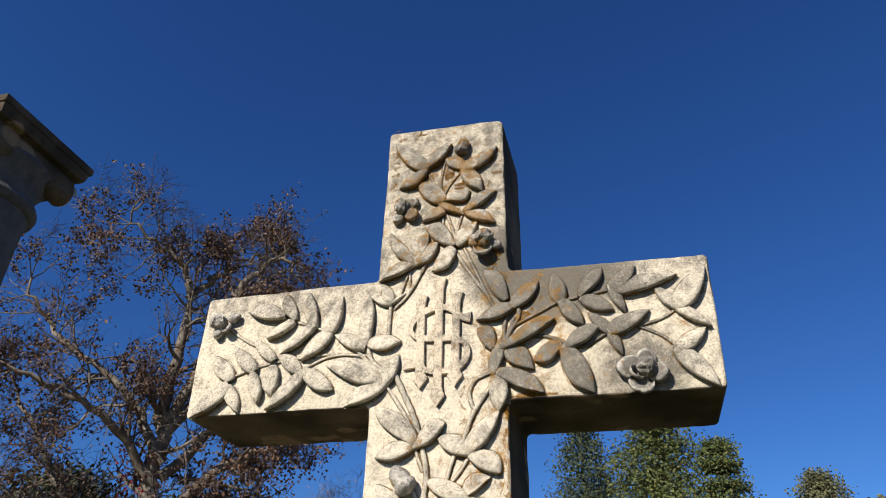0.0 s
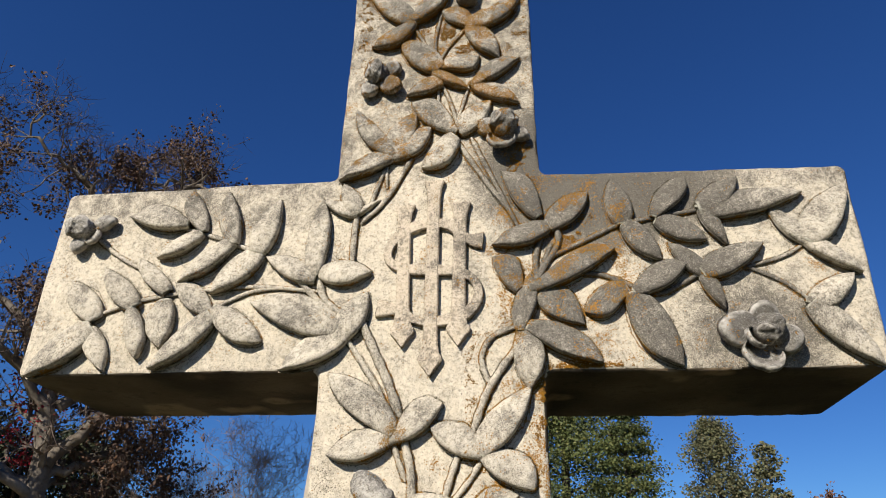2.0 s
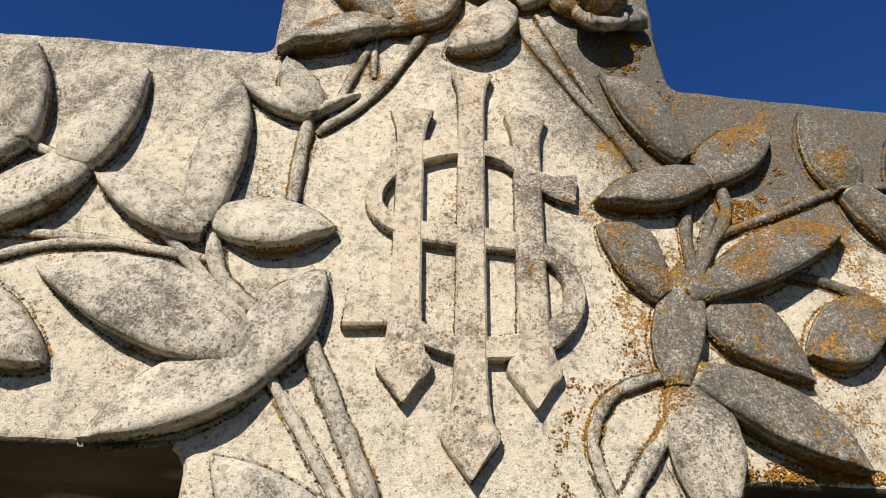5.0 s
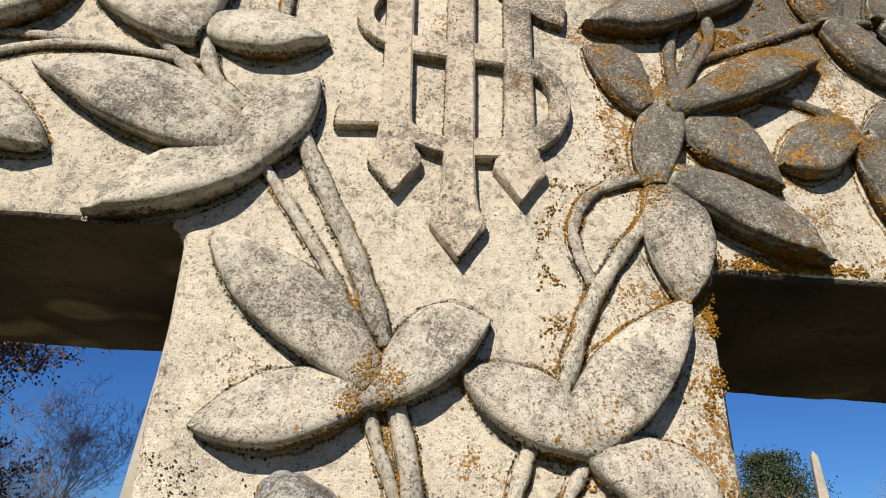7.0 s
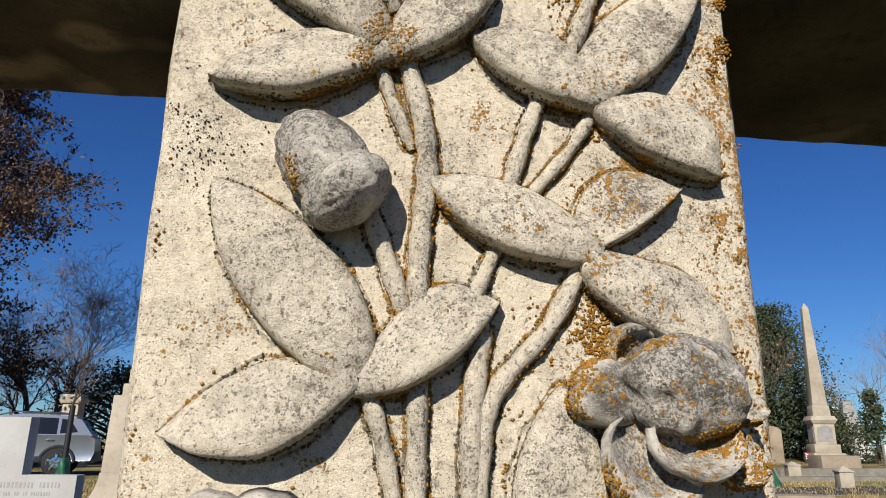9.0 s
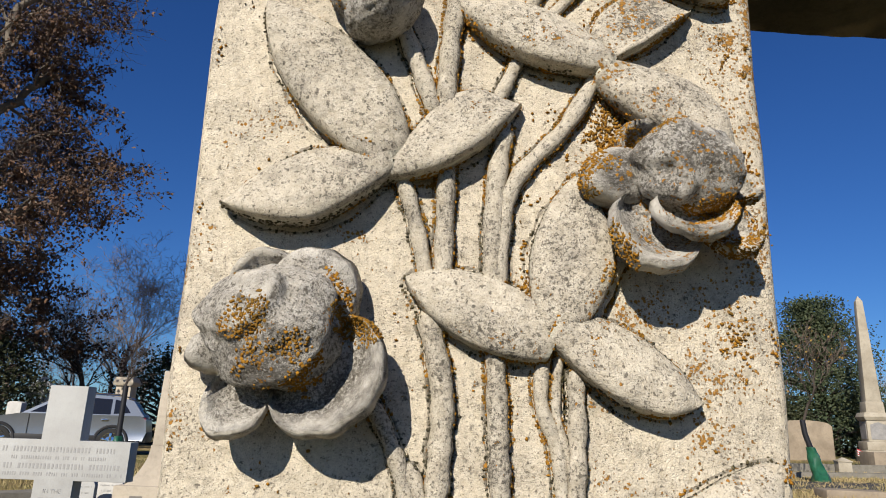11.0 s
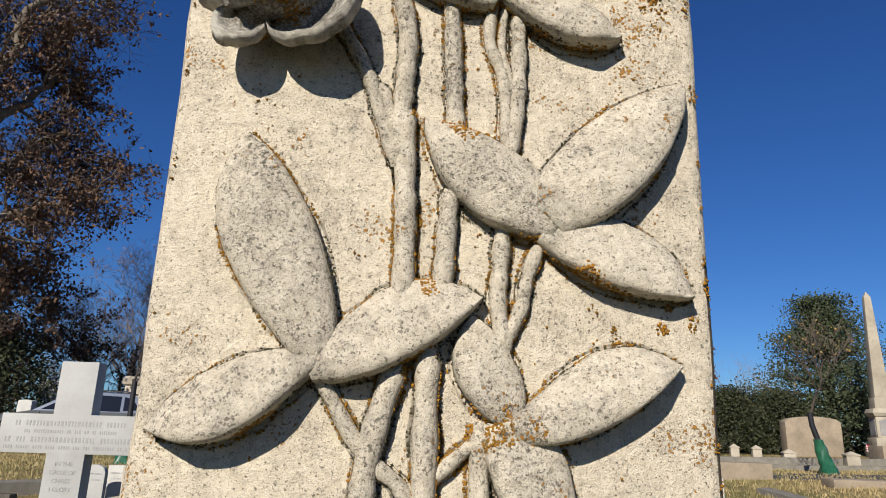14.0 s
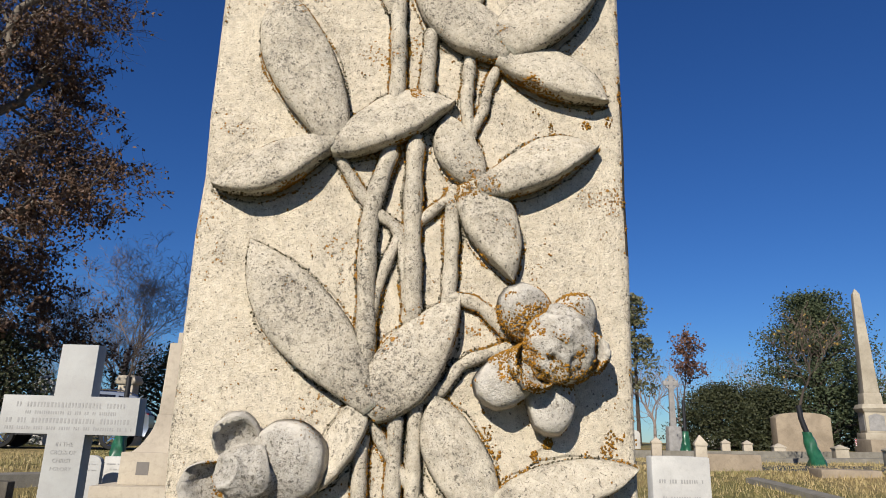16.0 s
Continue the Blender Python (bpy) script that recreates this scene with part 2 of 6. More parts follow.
HEDGE = leafy("hedge_leaf", (0.02, 0.026, 0.012), (0.035, 0.04, 0.018), (0.055, 0.058, 0.025), 0.8)
GREY_GREEN = leafy("grey_green_leaf", (0.10, 0.105, 0.05), (0.07, 0.075, 0.04), (0.14, 0.12, 0.06), 0.6)
TAN_STONE = stone("tan_granite", (0.43, 0.375, 0.295), (0.34, 0.295, 0.235), 3.0)
OBELISK_STONE = stone("obelisk_stone", (0.38, 0.34, 0.27), (0.27, 0.235, 0.18), 1.6)
GREY_STONE = stone("grey_granite", (0.30, 0.29, 0.28), (0.20, 0.195, 0.19), 5.0)
BROWN_STONE = stone("brown_stone", (0.30, 0.245, 0.18), (0.21, 0.17, 0.125), 2.5)
WHITE_MARBLE = stone("white_marble", (0.40, 0.40, 0.385), (0.34, 0.335, 0.32), 4.0, speck=0.15)
PALE_MARBLE = stone("pale_marble", (0.50, 0.49, 0.46), (0.40, 0.39, 0.37), 4.0, speck=0.25)
DARK_STONE = stone("blackened_stone", (0.12, 0.105, 0.085), (0.05, 0.045, 0.036), 9.0)
COLUMN_STONE = stone("speckled_granite", (0.125, 0.122, 0.12), (0.08, 0.078, 0.076), 30.0, speck=0.7)
KERB_STONE = stone("kerb_stone", (0.21, 0.195, 0.165), (0.14, 0.13, 0.11), 6.0)
INK = plain("letter_paint", (0.30, 0.295, 0.285), 0.8)
INK_DARK = plain("letter_dark", (0.16, 0.145, 0.13), 0.8)
ASPHALT = stone("asphalt", (0.06, 0.06, 0.062), (0.045, 0.045, 0.047), 8.0)


# ---- helpers for meshes ----
def mesh_from(name, verts, faces, material, smooth=True, angle=40.0):
    me = bpy.data.meshes.new(name)
    me.from_pydata([tuple(v) for v in verts], [], faces)
    me.materials.append(material)
    me.update()
    if smooth:
        me.polygons.foreach_set("use_smooth", [True] * len(me.polygons))
        me.set_sharp_from_angle(angle=radians(angle))
    return me


def part(name, bm, material, parent=None, label="", smooth=True, angle=40.0):
    """A bmesh, or a mesh that is ready, as one object under its thing."""
    if isinstance(bm, bpy.types.Mesh):
        me = bm
    else:
        bmesh.ops.recalc_face_normals(bm, faces=bm.faces)
        me = bpy.data.meshes.new(name)
        bm.to_mesh(me)
        bm.free()
        me.materials.append(material)
        if smooth:
            me.polygons.foreach_set("use_smooth", [True] * len(me.polygons))
            me.set_sharp_from_angle(angle=radians(angle))
    ob = new(name, me)
    ob.parent = parent
    if label:
        tagged(ob, label)
    return ob


def thing(name, label, category, at=(0, 0, 0), turn=0.0, group="", kind=""):
    ob = new(name)
    ob.empty_display_size = 0.1
    ob.matrix_basis = pose(*at, 0, 0, turn)
    return tagged(ob, label, category, group, kind)


def block(sx, sy, sz, at=(0, 0, 0), bevel=0.0, top=(1.0, 1.0), segments=2):
    """A block that stands on at, its top scaled for a taper, its edges rounded."""
    bm = bmesh.new()
    bmesh.ops.create_cube(bm, size=1.0)
    for v in bm.verts:
        k = top if v.co.z > 0 else (1.0, 1.0)
        v.co = Vector((v.co.x * sx * k[0] + at[0], v.co.y * sy * k[1] + at[1], (v.co.z + 0.5) * sz + at[2]))
    if bevel:
        bmesh.ops.bevel(bm, geom=list(bm.edges), offset=bevel, segments=segments, affect="EDGES", profile=0.6)
    return bm


def lathe(profile, sides=24, at=(0, 0, 0)):
    """A turned form from (radius, height) pairs."""
    verts, faces = [], []
    for r, z in profile:
        for k in range(sides):
            a = 2 * math.pi * k / sides
            verts.append((at[0] + r * math.cos(a), at[1] + r * math.sin(a), at[2] + z))
    for i in range(len(profile) - 1):
        for k in range(sides):
            q = (k + 1) % sides
            faces.append((i * sides + k, i * sides + q, (i + 1) * sides + q, (i + 1) * sides + k))
    faces.append(tuple(range(sides))[::-1])
    faces.append(tuple(range((len(profile) - 1) * sides, len(profile) * sides)))
    return verts, faces


def outline_solid(points, depth, axis_y=0.0, bevel=0.0, segments=2):
    """A flat outline in x and z, with its front at axis_y and its back depth behind."""
    bm = bmesh.new()
    face = bm.faces.new([bm.verts.new((x, axis_y, z)) for x, z in points])
    out = bmesh.ops.extrude_face_region(bm, geom=[face])
    for v in out["geom"]:
        if isinstance(v, bmesh.types.BMVert):
            v.co.y += depth
    bmesh.ops.recalc_face_normals(bm, faces=bm.faces)
    if bevel:
        bmesh.ops.bevel(bm, geom=list(bm.edges), offset=bevel, segments=segments, affect="EDGES", profile=0.6)
    return bm


def tube(points, radii, sides=6):
    """Vertices and faces of a tapered tube along points."""
    verts, faces = [], []
    n = len(points)
    pts = [Vector(p) for p in points]
    for i, p in enumerate(pts):
        d = (pts[min(i + 1, n - 1)] - pts[max(i - 1, 0)]).normalized()
        a = d.orthogonal().normalized() if i == 0 else (a - d * a.dot(d)).normalized()
        b = d.cross(a)
        for k in range(sides):
            w = 2 * math.pi * k / sides
            verts.append(p + (a * math.cos(w) + b * math.sin(w)) * radii[i])
    for i in range(n - 1):
        for k in range(sides):
            q = (k + 1) % sides
            faces.append((i * sides + k, i * sides + q, (i + 1) * sides + q, (i + 1) * sides + k))
    faces.append(tuple(range(sides))[::-1])
    faces.append(tuple(range((n - 1) * sides, n * sides)))
    return verts, faces


def spline(points, steps=6):
    """A smooth way through points."""
    pts = [Vector(p) for p in points]
    if len(pts) == 2:
        return [pts[0].lerp(pts[1], i / steps) for i in range(steps + 1)]
    ext = [2 * pts[0] - pts[1], *pts, 2 * pts[-1] - pts[-2]]
    out = []
    for i in range(1, len(ext) - 2):
        p0, p1, p2, p3 = ext[i - 1: i + 3]
        for k in range(steps):
            t = k / steps
            out.append(0.5 * (2 * p1 + (p2 - p0) * t + (2 * p0 - 5 * p1 + 4 * p2 - p3) * t * t + (3 * p1 - p0 - 3 * p2 + p3) * t ** 3))
    return out + [pts[-1]]


def smoothstep(a, b, x):
    t = min(max((x - a) / (b - a), 0.0), 1.0)
    return t * t * (3 - 2 * t)


# ---- ground ----
def ground_height(x, y):
    """A hollow round the cross; the lawn rises away from it, and to the east."""
    d = math.hypot(x, y)
    far = 0.88 + (0.0245 if x > 0 else 0.004) * max(-20.0, min(20.0, x)) + 0.0012 * min(y, 30.0)
    return 0.25 + (far - 0.25) * smoothstep(3.0, 14.0, d) + 0.03 * noise.noise((x * 0.25, y * 0.25, 0))


def ground():
    verts, faces, sides = [(0, 0, ground_height(0, 0))], [], 120
    radii = [0.8 * 1.13 ** i for i in range(66)]
    for r in radii:
        for k in range(sides):
            a = 2 * math.pi * k / sides
            x, y = r * math.sin(a), r * math.cos(a)
            verts.append((x, y, ground_height(x, y)))
    for k in range(sides):
        faces.append((0, 1 + (k + 1) % sides, 1 + k))
    for i in range(len(radii) - 1):
        for k in range(sides):
            q = (k + 1) % sides
            a, b = 1 + i * sides, 1 + (i + 1) * sides
            faces.append((a + k, a + q, b + q, b + k))
    ob = new("ground", mesh_from("ground", verts, faces, GRASS))
    tagged(ob, "dormant tan and green winter cemetery lawn", "lawn", kind="structure")


ground()

# ---- the carved cross ----
CROSS = thing("stone_cross", "weathered cream limestone cross carved with rose sprays, spotted with orange lichen", "grave cross", (0, 0, ground_height(0, 0.1)))
CROSS_Z = CROSS.matrix_basis.translation.z


def cross_part(name, me, material, parent=None, label=""):
    ob = part(name, me, material, parent or CROSS, label)
    if parent is None:
        ob.matrix_parent_inverse = CROSS.matrix_basis.inverted()
    return ob


def cross_body():
    """The cross itself: sawn slab with worn, rounded arrises."""
    d = 0.195
    pts = [(-0.118, 0.75), (0.116, 0.75), (0.120, 1.46), (0.1235, 2.074), (0.470, 2.070), (0.482, 2.316), (0.129, 2.328), (0.128, 2.712),
           (-0.130, 2.724), (-0.1305, 2.338), (-0.508, 2.340), (-0.500, 2.083), (-0.127, 2.080), (-0.122, 1.46)]
    bm = outline_solid(pts, d, 0.0, 0.0)
    bmesh.ops.triangulate(bm, faces=[f for f in bm.faces if len(f.verts) > 4])
    bmesh.ops.dissolve_limit(bm, angle_limit=0.01, verts=bm.verts, edges=bm.edges)
    bmesh.ops.bevel(bm, geom=[e for e in bm.edges if abs(e.verts[0].co.y - e.verts[1].co.y) > 0.15], offset=0.010, segments=4, affect="EDGES", profile=0.5)
    for _ in range(2):
        bmesh.ops.subdivide_edges(bm, edges=[e for e in bm.edges if e.calc_face_angle(0) > 0.5 and e.calc_length() > 0.05], cuts=5)
    bmesh.ops.bevel(bm, geom=[e for e in bm.edges if e.calc_face_angle(0) > 0.5], offset=0.006, segments=3, affect="EDGES", profile=0.55)
    bmesh.ops.triangulate(bm, faces=[f for f in bm.faces if len(f.verts) > 4])
    for v in bm.verts:
        p = v.co
        k = noise.noise_vector((p.x * 14, p.y * 14, p.z * 14)) * 0.0016 + noise.noise_vector(p * 60) * 0.0010
        if p.y < 0.001:
            k.y = 0.0
        v.co = p + k
    ob = cross_part("cross_body", bm, STONE_FACE)
    ob.data.materials.append(STAIN_AND_SHADE)
    # faces turned down or to +x get the dark tone, painted shade included
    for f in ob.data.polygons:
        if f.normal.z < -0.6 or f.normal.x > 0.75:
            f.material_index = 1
    # plinth in the hollow
    for sx, sy, z0, z1 in ((0.44, 0.40, 0.52, 0.76), (0.66, 0.62, 0.36, 0.525), (0.92, 0.86, 0.15, 0.365)):
        cross_part("plinth_step", block(sx, sy, z1 - z0, (0, 0.1, z0), 0.012), STONE_FACE)


cross_body()
LEAF_COUNT = [0]


def leaf(x0, z0, x1, z1, left, right, left_at=0.42, right_at=0.42, high=0.0128):
    """One leaf in high relief, from its joint to its tip: half widths on either side and where they are widest.
    The side and the tip that hang lower stand out from the slab, the upper ones sink into it."""
    LEAF_COUNT[0] += 1
    seed = LEAF_COUNT[0]
    rnd = random.Random(seed)
    a, b = Vector((x0, z0)), Vector((x1, z1))
    d = (b - a).normalized()
    a = a - d * 0.05 * (b - a).length
    length = (b - a).length
    n = Vector((-d.y, d.x))
    high = high * (0.9 + 0.2 * rnd.random()) * min(1.0, 0.42 + length * 6.5)
    lean = 0.30 * n.x - 0.95 * n.y          # which side hangs lower
    lean = math.copysign(max(abs(lean), 0.45), lean) * 0.44
    blunt = rnd.uniform(0.58, 0.80)
    fold = rnd.uniform(-0.0010, 0.0014)
    across = (-1.0, -0.975, -0.90, -0.72, -0.45, -0.18, 0.0, 0.18, 0.45, 0.72, 0.90, 0.975, 1.0)
    rows, cols = 20, len(across) - 1
    verts, faces = [], []

    def half(s, wide, at):
        k = math.log(0.5) / math.log(at)
        return max(wide * math.sin(math.pi * (0.085 + 0.915 * s) ** k) ** blunt, 0.0009) if s < 1 else 0.0006
    for i in range(rows + 1):
        s = (i / rows) if i < rows - 2 else 1 - (rows - i) ** 2 / (rows * 3.4)
        axis = a + d * (length * s)
        wl, wr = half(s, left, left_at), half(s, right, right_at)
        sink = 1 - 0.42 * max(0.0, d.y) * s ** 1.6 + 0.14 * max(0.0, -d.y) * s
        free = smoothstep(0.0, 0.30, s)
        for j, c in enumerate(across):
            rag = 1 + 0.045 * noise.noise((seed * 3.7, s * 5, c)) + 0.018 * noise.noise((seed * 1.3, s * 19, c * 2))
            p = axis + n * (c * (wl if c > 0 else wr) * rag)
            h = high * sink * (0.86 + (1 - 0.86 + lean * c) * free) * (0.98 + 0.16 * (1 - c * c))
            h *= 1 - 0.40 * smoothstep(0.82, 1.0, s)
            h += fold * math.exp(-(c * 4) ** 2) * free + 0.0010 * noise.noise((p.x * 60, p.y * 60, seed)) + 0.0005 * noise.noise((p.x * 240, p.y * 240, seed))
            h -= (0.0, 0.0010, 0.0027, 0.0054)[3 - min(3, min(j, cols - j))] * min(1.0, h / 0.012)
            verts.append((p.x, -max(h, 0.0012), p.y))
    m = cols + 1
    for i in range(rows):
        for j in range(cols):
            faces.append((i * m + j, i * m + j + 1, (i + 1) * m + j + 1, (i + 1) * m + j))
    # the side wall, cut back under the rim
    ring = [j for j in range(m)] + [i * m + cols for i in range(1, rows + 1)] + [rows * m + j for j in range(cols - 1, -1, -1)] + [i * m for i in range(rows - 1, 0, -1)]
    mid = (a + b) / 2
    starts = []
    for keep, pull, push in ((0.62, 0.0, 0.0006), (0.28, 0.05, 0.0), (0.0, 0.10, 0.0)):
        starts.append(len(verts))
        for q in ring:
            x, y, z = verts[q]
            away = Vector((x - mid.x, z - mid.y)).normalized() * push
            verts.append((x + (mid.x - x) * pull + away.x, y * keep + (0.001 if keep == 0 else 0), z + (mid.y - z) * pull + away.y))
    starts.append(len(verts))               # contact shade and grime coloured onto the slab along the outline
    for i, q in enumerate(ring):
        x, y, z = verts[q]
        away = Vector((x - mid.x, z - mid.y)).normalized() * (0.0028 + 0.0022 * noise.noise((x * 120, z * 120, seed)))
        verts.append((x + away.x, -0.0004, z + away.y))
    r = len(ring)
    for up, lo in zip([None] + starts, starts):
        for i in range(r):
            q = (i + 1) % r
            faces.append((ring[i] if up is None else up + i, lo + i, lo + q, ring[q] if up is None else up + q))
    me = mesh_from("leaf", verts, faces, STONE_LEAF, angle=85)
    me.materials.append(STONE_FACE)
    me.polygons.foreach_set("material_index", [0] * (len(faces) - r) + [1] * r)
    # lichen and painted shade follow the rims, the undercut below them and the joint
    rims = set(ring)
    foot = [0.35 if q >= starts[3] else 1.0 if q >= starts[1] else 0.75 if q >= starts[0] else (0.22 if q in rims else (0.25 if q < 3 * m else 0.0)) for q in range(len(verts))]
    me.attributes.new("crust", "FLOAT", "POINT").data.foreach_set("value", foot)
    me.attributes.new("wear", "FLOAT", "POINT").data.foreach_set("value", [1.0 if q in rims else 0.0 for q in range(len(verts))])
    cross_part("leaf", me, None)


def stem(radius, *points):
    """A round stem half sunk in the slab."""
    a, b = Vector(points[0]), Vector(points[-1])
    a += (a - Vector(points[1])).normalized() * 0.009
    b += (b - Vector(points[-2])).normalized() * 0.009
    radius *= 0.98
    way = spline([(x, -radius * 0.62, z) for x, z in (a, *points[1:-1], b)])
    way = [p + Vector((0, 0.0012 * noise.noise((p.x * 60, p.z * 60, 2)), 0)) for p in way]
    n = len(way) - 1
    radii = [radius * (1.0 + 0.10 * math.sin(i * 1.7) + 0.12 * noise.noise((i * 0.9, points[0][0] * 50, 0))) for i in range(n + 1)]
    way[0].y, way[-1].y = -0.1 * radius, -0.1 * radius
    radii[0], radii[-1] = radius * 0.7, radius * 0.7
    verts, faces = tube(way, radii, 9)
    verts, faces = [tuple(v) for v in verts], list(faces)
    body, walls = len(verts), len(faces)
    for i, p in enumerate(way):             # contact shade and grime coloured onto the slab along both sides
        d = way[min(i + 1, n)] - way[max(i - 1, 0)]
        q = Vector((-d.z, 0, d.x)).normalized()
        for c in (-1, -0.8, 0.8, 1):
            reach = radii[i] * 0.98 + 0.0016 + 0.0014 * noise.noise((p.x * 130, p.z * 130, c * 5))
            verts.append((p.x + q.x * c * reach, -0.0004, p.z + q.z * c * reach))
    for i in range(n):
        for k in (0, 2):
            a = body + i * 4 + k
            faces.append((a, a + 1, a + 5, a + 4))
    me = mesh_from("stem", verts, faces, STONE_LEAF, angle=60)
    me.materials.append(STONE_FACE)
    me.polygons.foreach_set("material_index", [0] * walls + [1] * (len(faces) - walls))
    # sunk sides weighted for lichen and for contact shade in the colour
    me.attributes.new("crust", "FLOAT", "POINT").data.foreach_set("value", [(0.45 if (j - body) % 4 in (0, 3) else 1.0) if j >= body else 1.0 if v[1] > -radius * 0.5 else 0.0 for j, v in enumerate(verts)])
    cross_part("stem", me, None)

leaf(-0.0390, 2.6070, -0.1130, 2.6880, 0.0239, 0.0153, 0.40, 0.48)
leaf(-0.0390, 2.6040, 0.0160, 2.6600, 0.0194, 0.0173, 0.60, 0.47)
leaf(-0.0400, 2.5990, -0.0970, 2.5580, 0.0244, 0.0099, 0.57, 0.51)
leaf(0.0410, 2.5840, 0.1130, 2.6360, 0.0133, 0.0256, 0.43, 0.51)
leaf(0.0410, 2.5840, 0.0030, 2.6210, 0.0109, 0.0216, 0.59, 0.55)
leaf(0.0430, 2.5770, 0.0840, 2.5180, 0.0203, 0.0140, 0.40, 0.48)
leaf(0.0020, 2.5100, -0.0530, 2.5650, 0.0219, 0.0184, 0.46, 0.53)
leaf(0.0040, 2.5070, 0.0560, 2.5260, 0.0157, 0.0213, 0.49, 0.69)
leaf(-0.0040, 2.5000, 0.0410, 2.4690, 0.0090, 0.0090, 0.42, 0.42)
leaf(0.0020, 2.4890, -0.0420, 2.4640, 0.0159, 0.0137, 0.41, 0.44)
leaf(0.0480, 2.4730, 0.1110, 2.5170, 0.0214, 0.0103, 0.62, 0.51)
leaf(0.0500, 2.4680, 0.1080, 2.4380, 0.0192, 0.0089, 0.47, 0.50)
leaf(0.0260, 2.3990, -0.0350, 2.4520, 0.0162, 0.0231, 0.51, 0.69)
leaf(0.0290, 2.3990, 0.0710, 2.4480, 0.0167, 0.0184, 0.49, 0.43)
leaf(0.0240, 2.3850, -0.0170, 2.3430, 0.0222, 0.0165, 0.58, 0.35)
leaf(-0.0570, 2.3760, -0.0300, 2.4360, 0.0186, 0.0186, 0.42, 0.42)
leaf(-0.0590, 2.3670, -0.1100, 2.4460, 0.0174, 0.0105, 0.54, 0.28)
leaf(-0.0620, 2.3670, -0.0080, 2.4110, 0.0141, 0.0250, 0.48, 0.49)
leaf(-0.0610, 2.3620, -0.1240, 2.3310, 0.0105, 0.0217, 0.37, 0.44)
leaf(-0.0970, 2.2810, -0.1180, 2.3280, 0.0121, 0.0121, 0.42, 0.42)
leaf(-0.0970, 2.2810, -0.1430, 2.3030, 0.0101, 0.0101, 0.42, 0.42)
leaf(-0.0970, 2.2810, -0.0700, 2.3000, 0.0056, 0.0056, 0.42, 0.42)
leaf(-0.3200, 2.2800, -0.4010, 2.2940, 0.0147, 0.0243, 0.46, 0.64)
leaf(-0.2970, 2.2680, -0.3230, 2.3320, 0.0167, 0.0107, 0.60, 0.42)
leaf(0.1260, 2.2660, 0.0830, 2.3320, 0.0131, 0.0208, 0.40, 0.62)
leaf(-0.2990, 2.2630, -0.3510, 2.2320, 0.0135, 0.0140, 0.50, 0.52)
leaf(0.3130, 2.2610, 0.3570, 2.3050, 0.0161, 0.0161, 0.42, 0.42)
leaf(0.3130, 2.2610, 0.4240, 2.2790, 0.0180, 0.0180, 0.42, 0.42)
leaf(0.3130, 2.2610, 0.3320, 2.2150, 0.0098, 0.0098, 0.42, 0.42)
leaf(0.2600, 2.2550, 0.2980, 2.3100, 0.0153, 0.0137, 0.51, 0.65)
leaf(0.1380, 2.2500, 0.1840, 2.2950, 0.0173, 0.0159, 0.50, 0.50)
leaf(0.2610, 2.2500, 0.3120, 2.2230, 0.0154, 0.0150, 0.47, 0.51)
leaf(0.2200, 2.2490, 0.2130, 2.3110, 0.0129, 0.0169, 0.46, 0.40)
leaf(-0.2520, 2.2480, -0.2730, 2.3260, 0.0162, 0.0118, 0.54, 0.45)
leaf(0.1340, 2.2480, 0.0700, 2.2280, 0.0149, 0.0159, 0.49, 0.46)
leaf(-0.2540, 2.2450, -0.3150, 2.1960, 0.0129, 0.0196, 0.51, 0.45)
leaf(0.2240, 2.2450, 0.2590, 2.2000, 0.0150, 0.0141, 0.40, 0.52)
leaf(-0.2200, 2.2350, -0.2000, 2.3090, 0.0186, 0.0172, 0.45, 0.37)
leaf(-0.2190, 2.2310, -0.2720, 2.1800, 0.0183, 0.0192, 0.45, 0.45)
leaf(0.4170, 2.2160, 0.4720, 2.2880, 0.0192, 0.0192, 0.42, 0.42)
leaf(0.4170, 2.2160, 0.3840, 2.2600, 0.0119, 0.0119, 0.42, 0.42)
leaf(0.4170, 2.2160, 0.4640, 2.1750, 0.0106, 0.0106, 0.42, 0.42)
leaf(-0.1400, 2.2010, -0.1440, 2.3080, 0.0175, 0.0132, 0.38, 0.56)
leaf(-0.1340, 2.2000, -0.0740, 2.2000, 0.0180, 0.0170, 0.47, 0.50)
leaf(-0.1420, 2.1970, -0.2070, 2.2270, 0.0156, 0.0120, 0.41, 0.57)
leaf(-0.3300, 2.1830, -0.3760, 2.2330, 0.0107, 0.0125, 0.55, 0.33)
leaf(0.3020, 2.1820, 0.3700, 2.2160, 0.0161, 0.0161, 0.42, 0.42)
leaf(0.3020, 2.1820, 0.2700, 2.2210, 0.0114, 0.0114, 0.42, 0.42)
leaf(0.3020, 2.1820, 0.3180, 2.1380, 0.0092, 0.0092, 0.42, 0.42)
leaf(0.1010, 2.1730, 0.0700, 2.2130, 0.0115, 0.0207, 0.35, 0.66)
leaf(-0.3250, 2.1710, -0.3220, 2.1130, 0.0135, 0.0235, 0.51, 0.48)
leaf(0.1150, 2.1710, 0.2090, 2.2170, 0.0190, 0.0134, 0.70, 0.48)
leaf(-0.3680, 2.1660, -0.4200, 2.2220, 0.0140, 0.0146, 0.46, 0.36)
leaf(-0.3670, 2.1620, -0.3490, 2.1000, 0.0145, 0.0118, 0.61, 0.46)
leaf(0.1250, 2.1620, 0.1690, 2.1250, 0.0237, 0.0149, 0.38, 0.42)
leaf(0.2260, 2.1620, 0.2870, 2.1970, 0.0164, 0.0146, 0.59, 0.50)
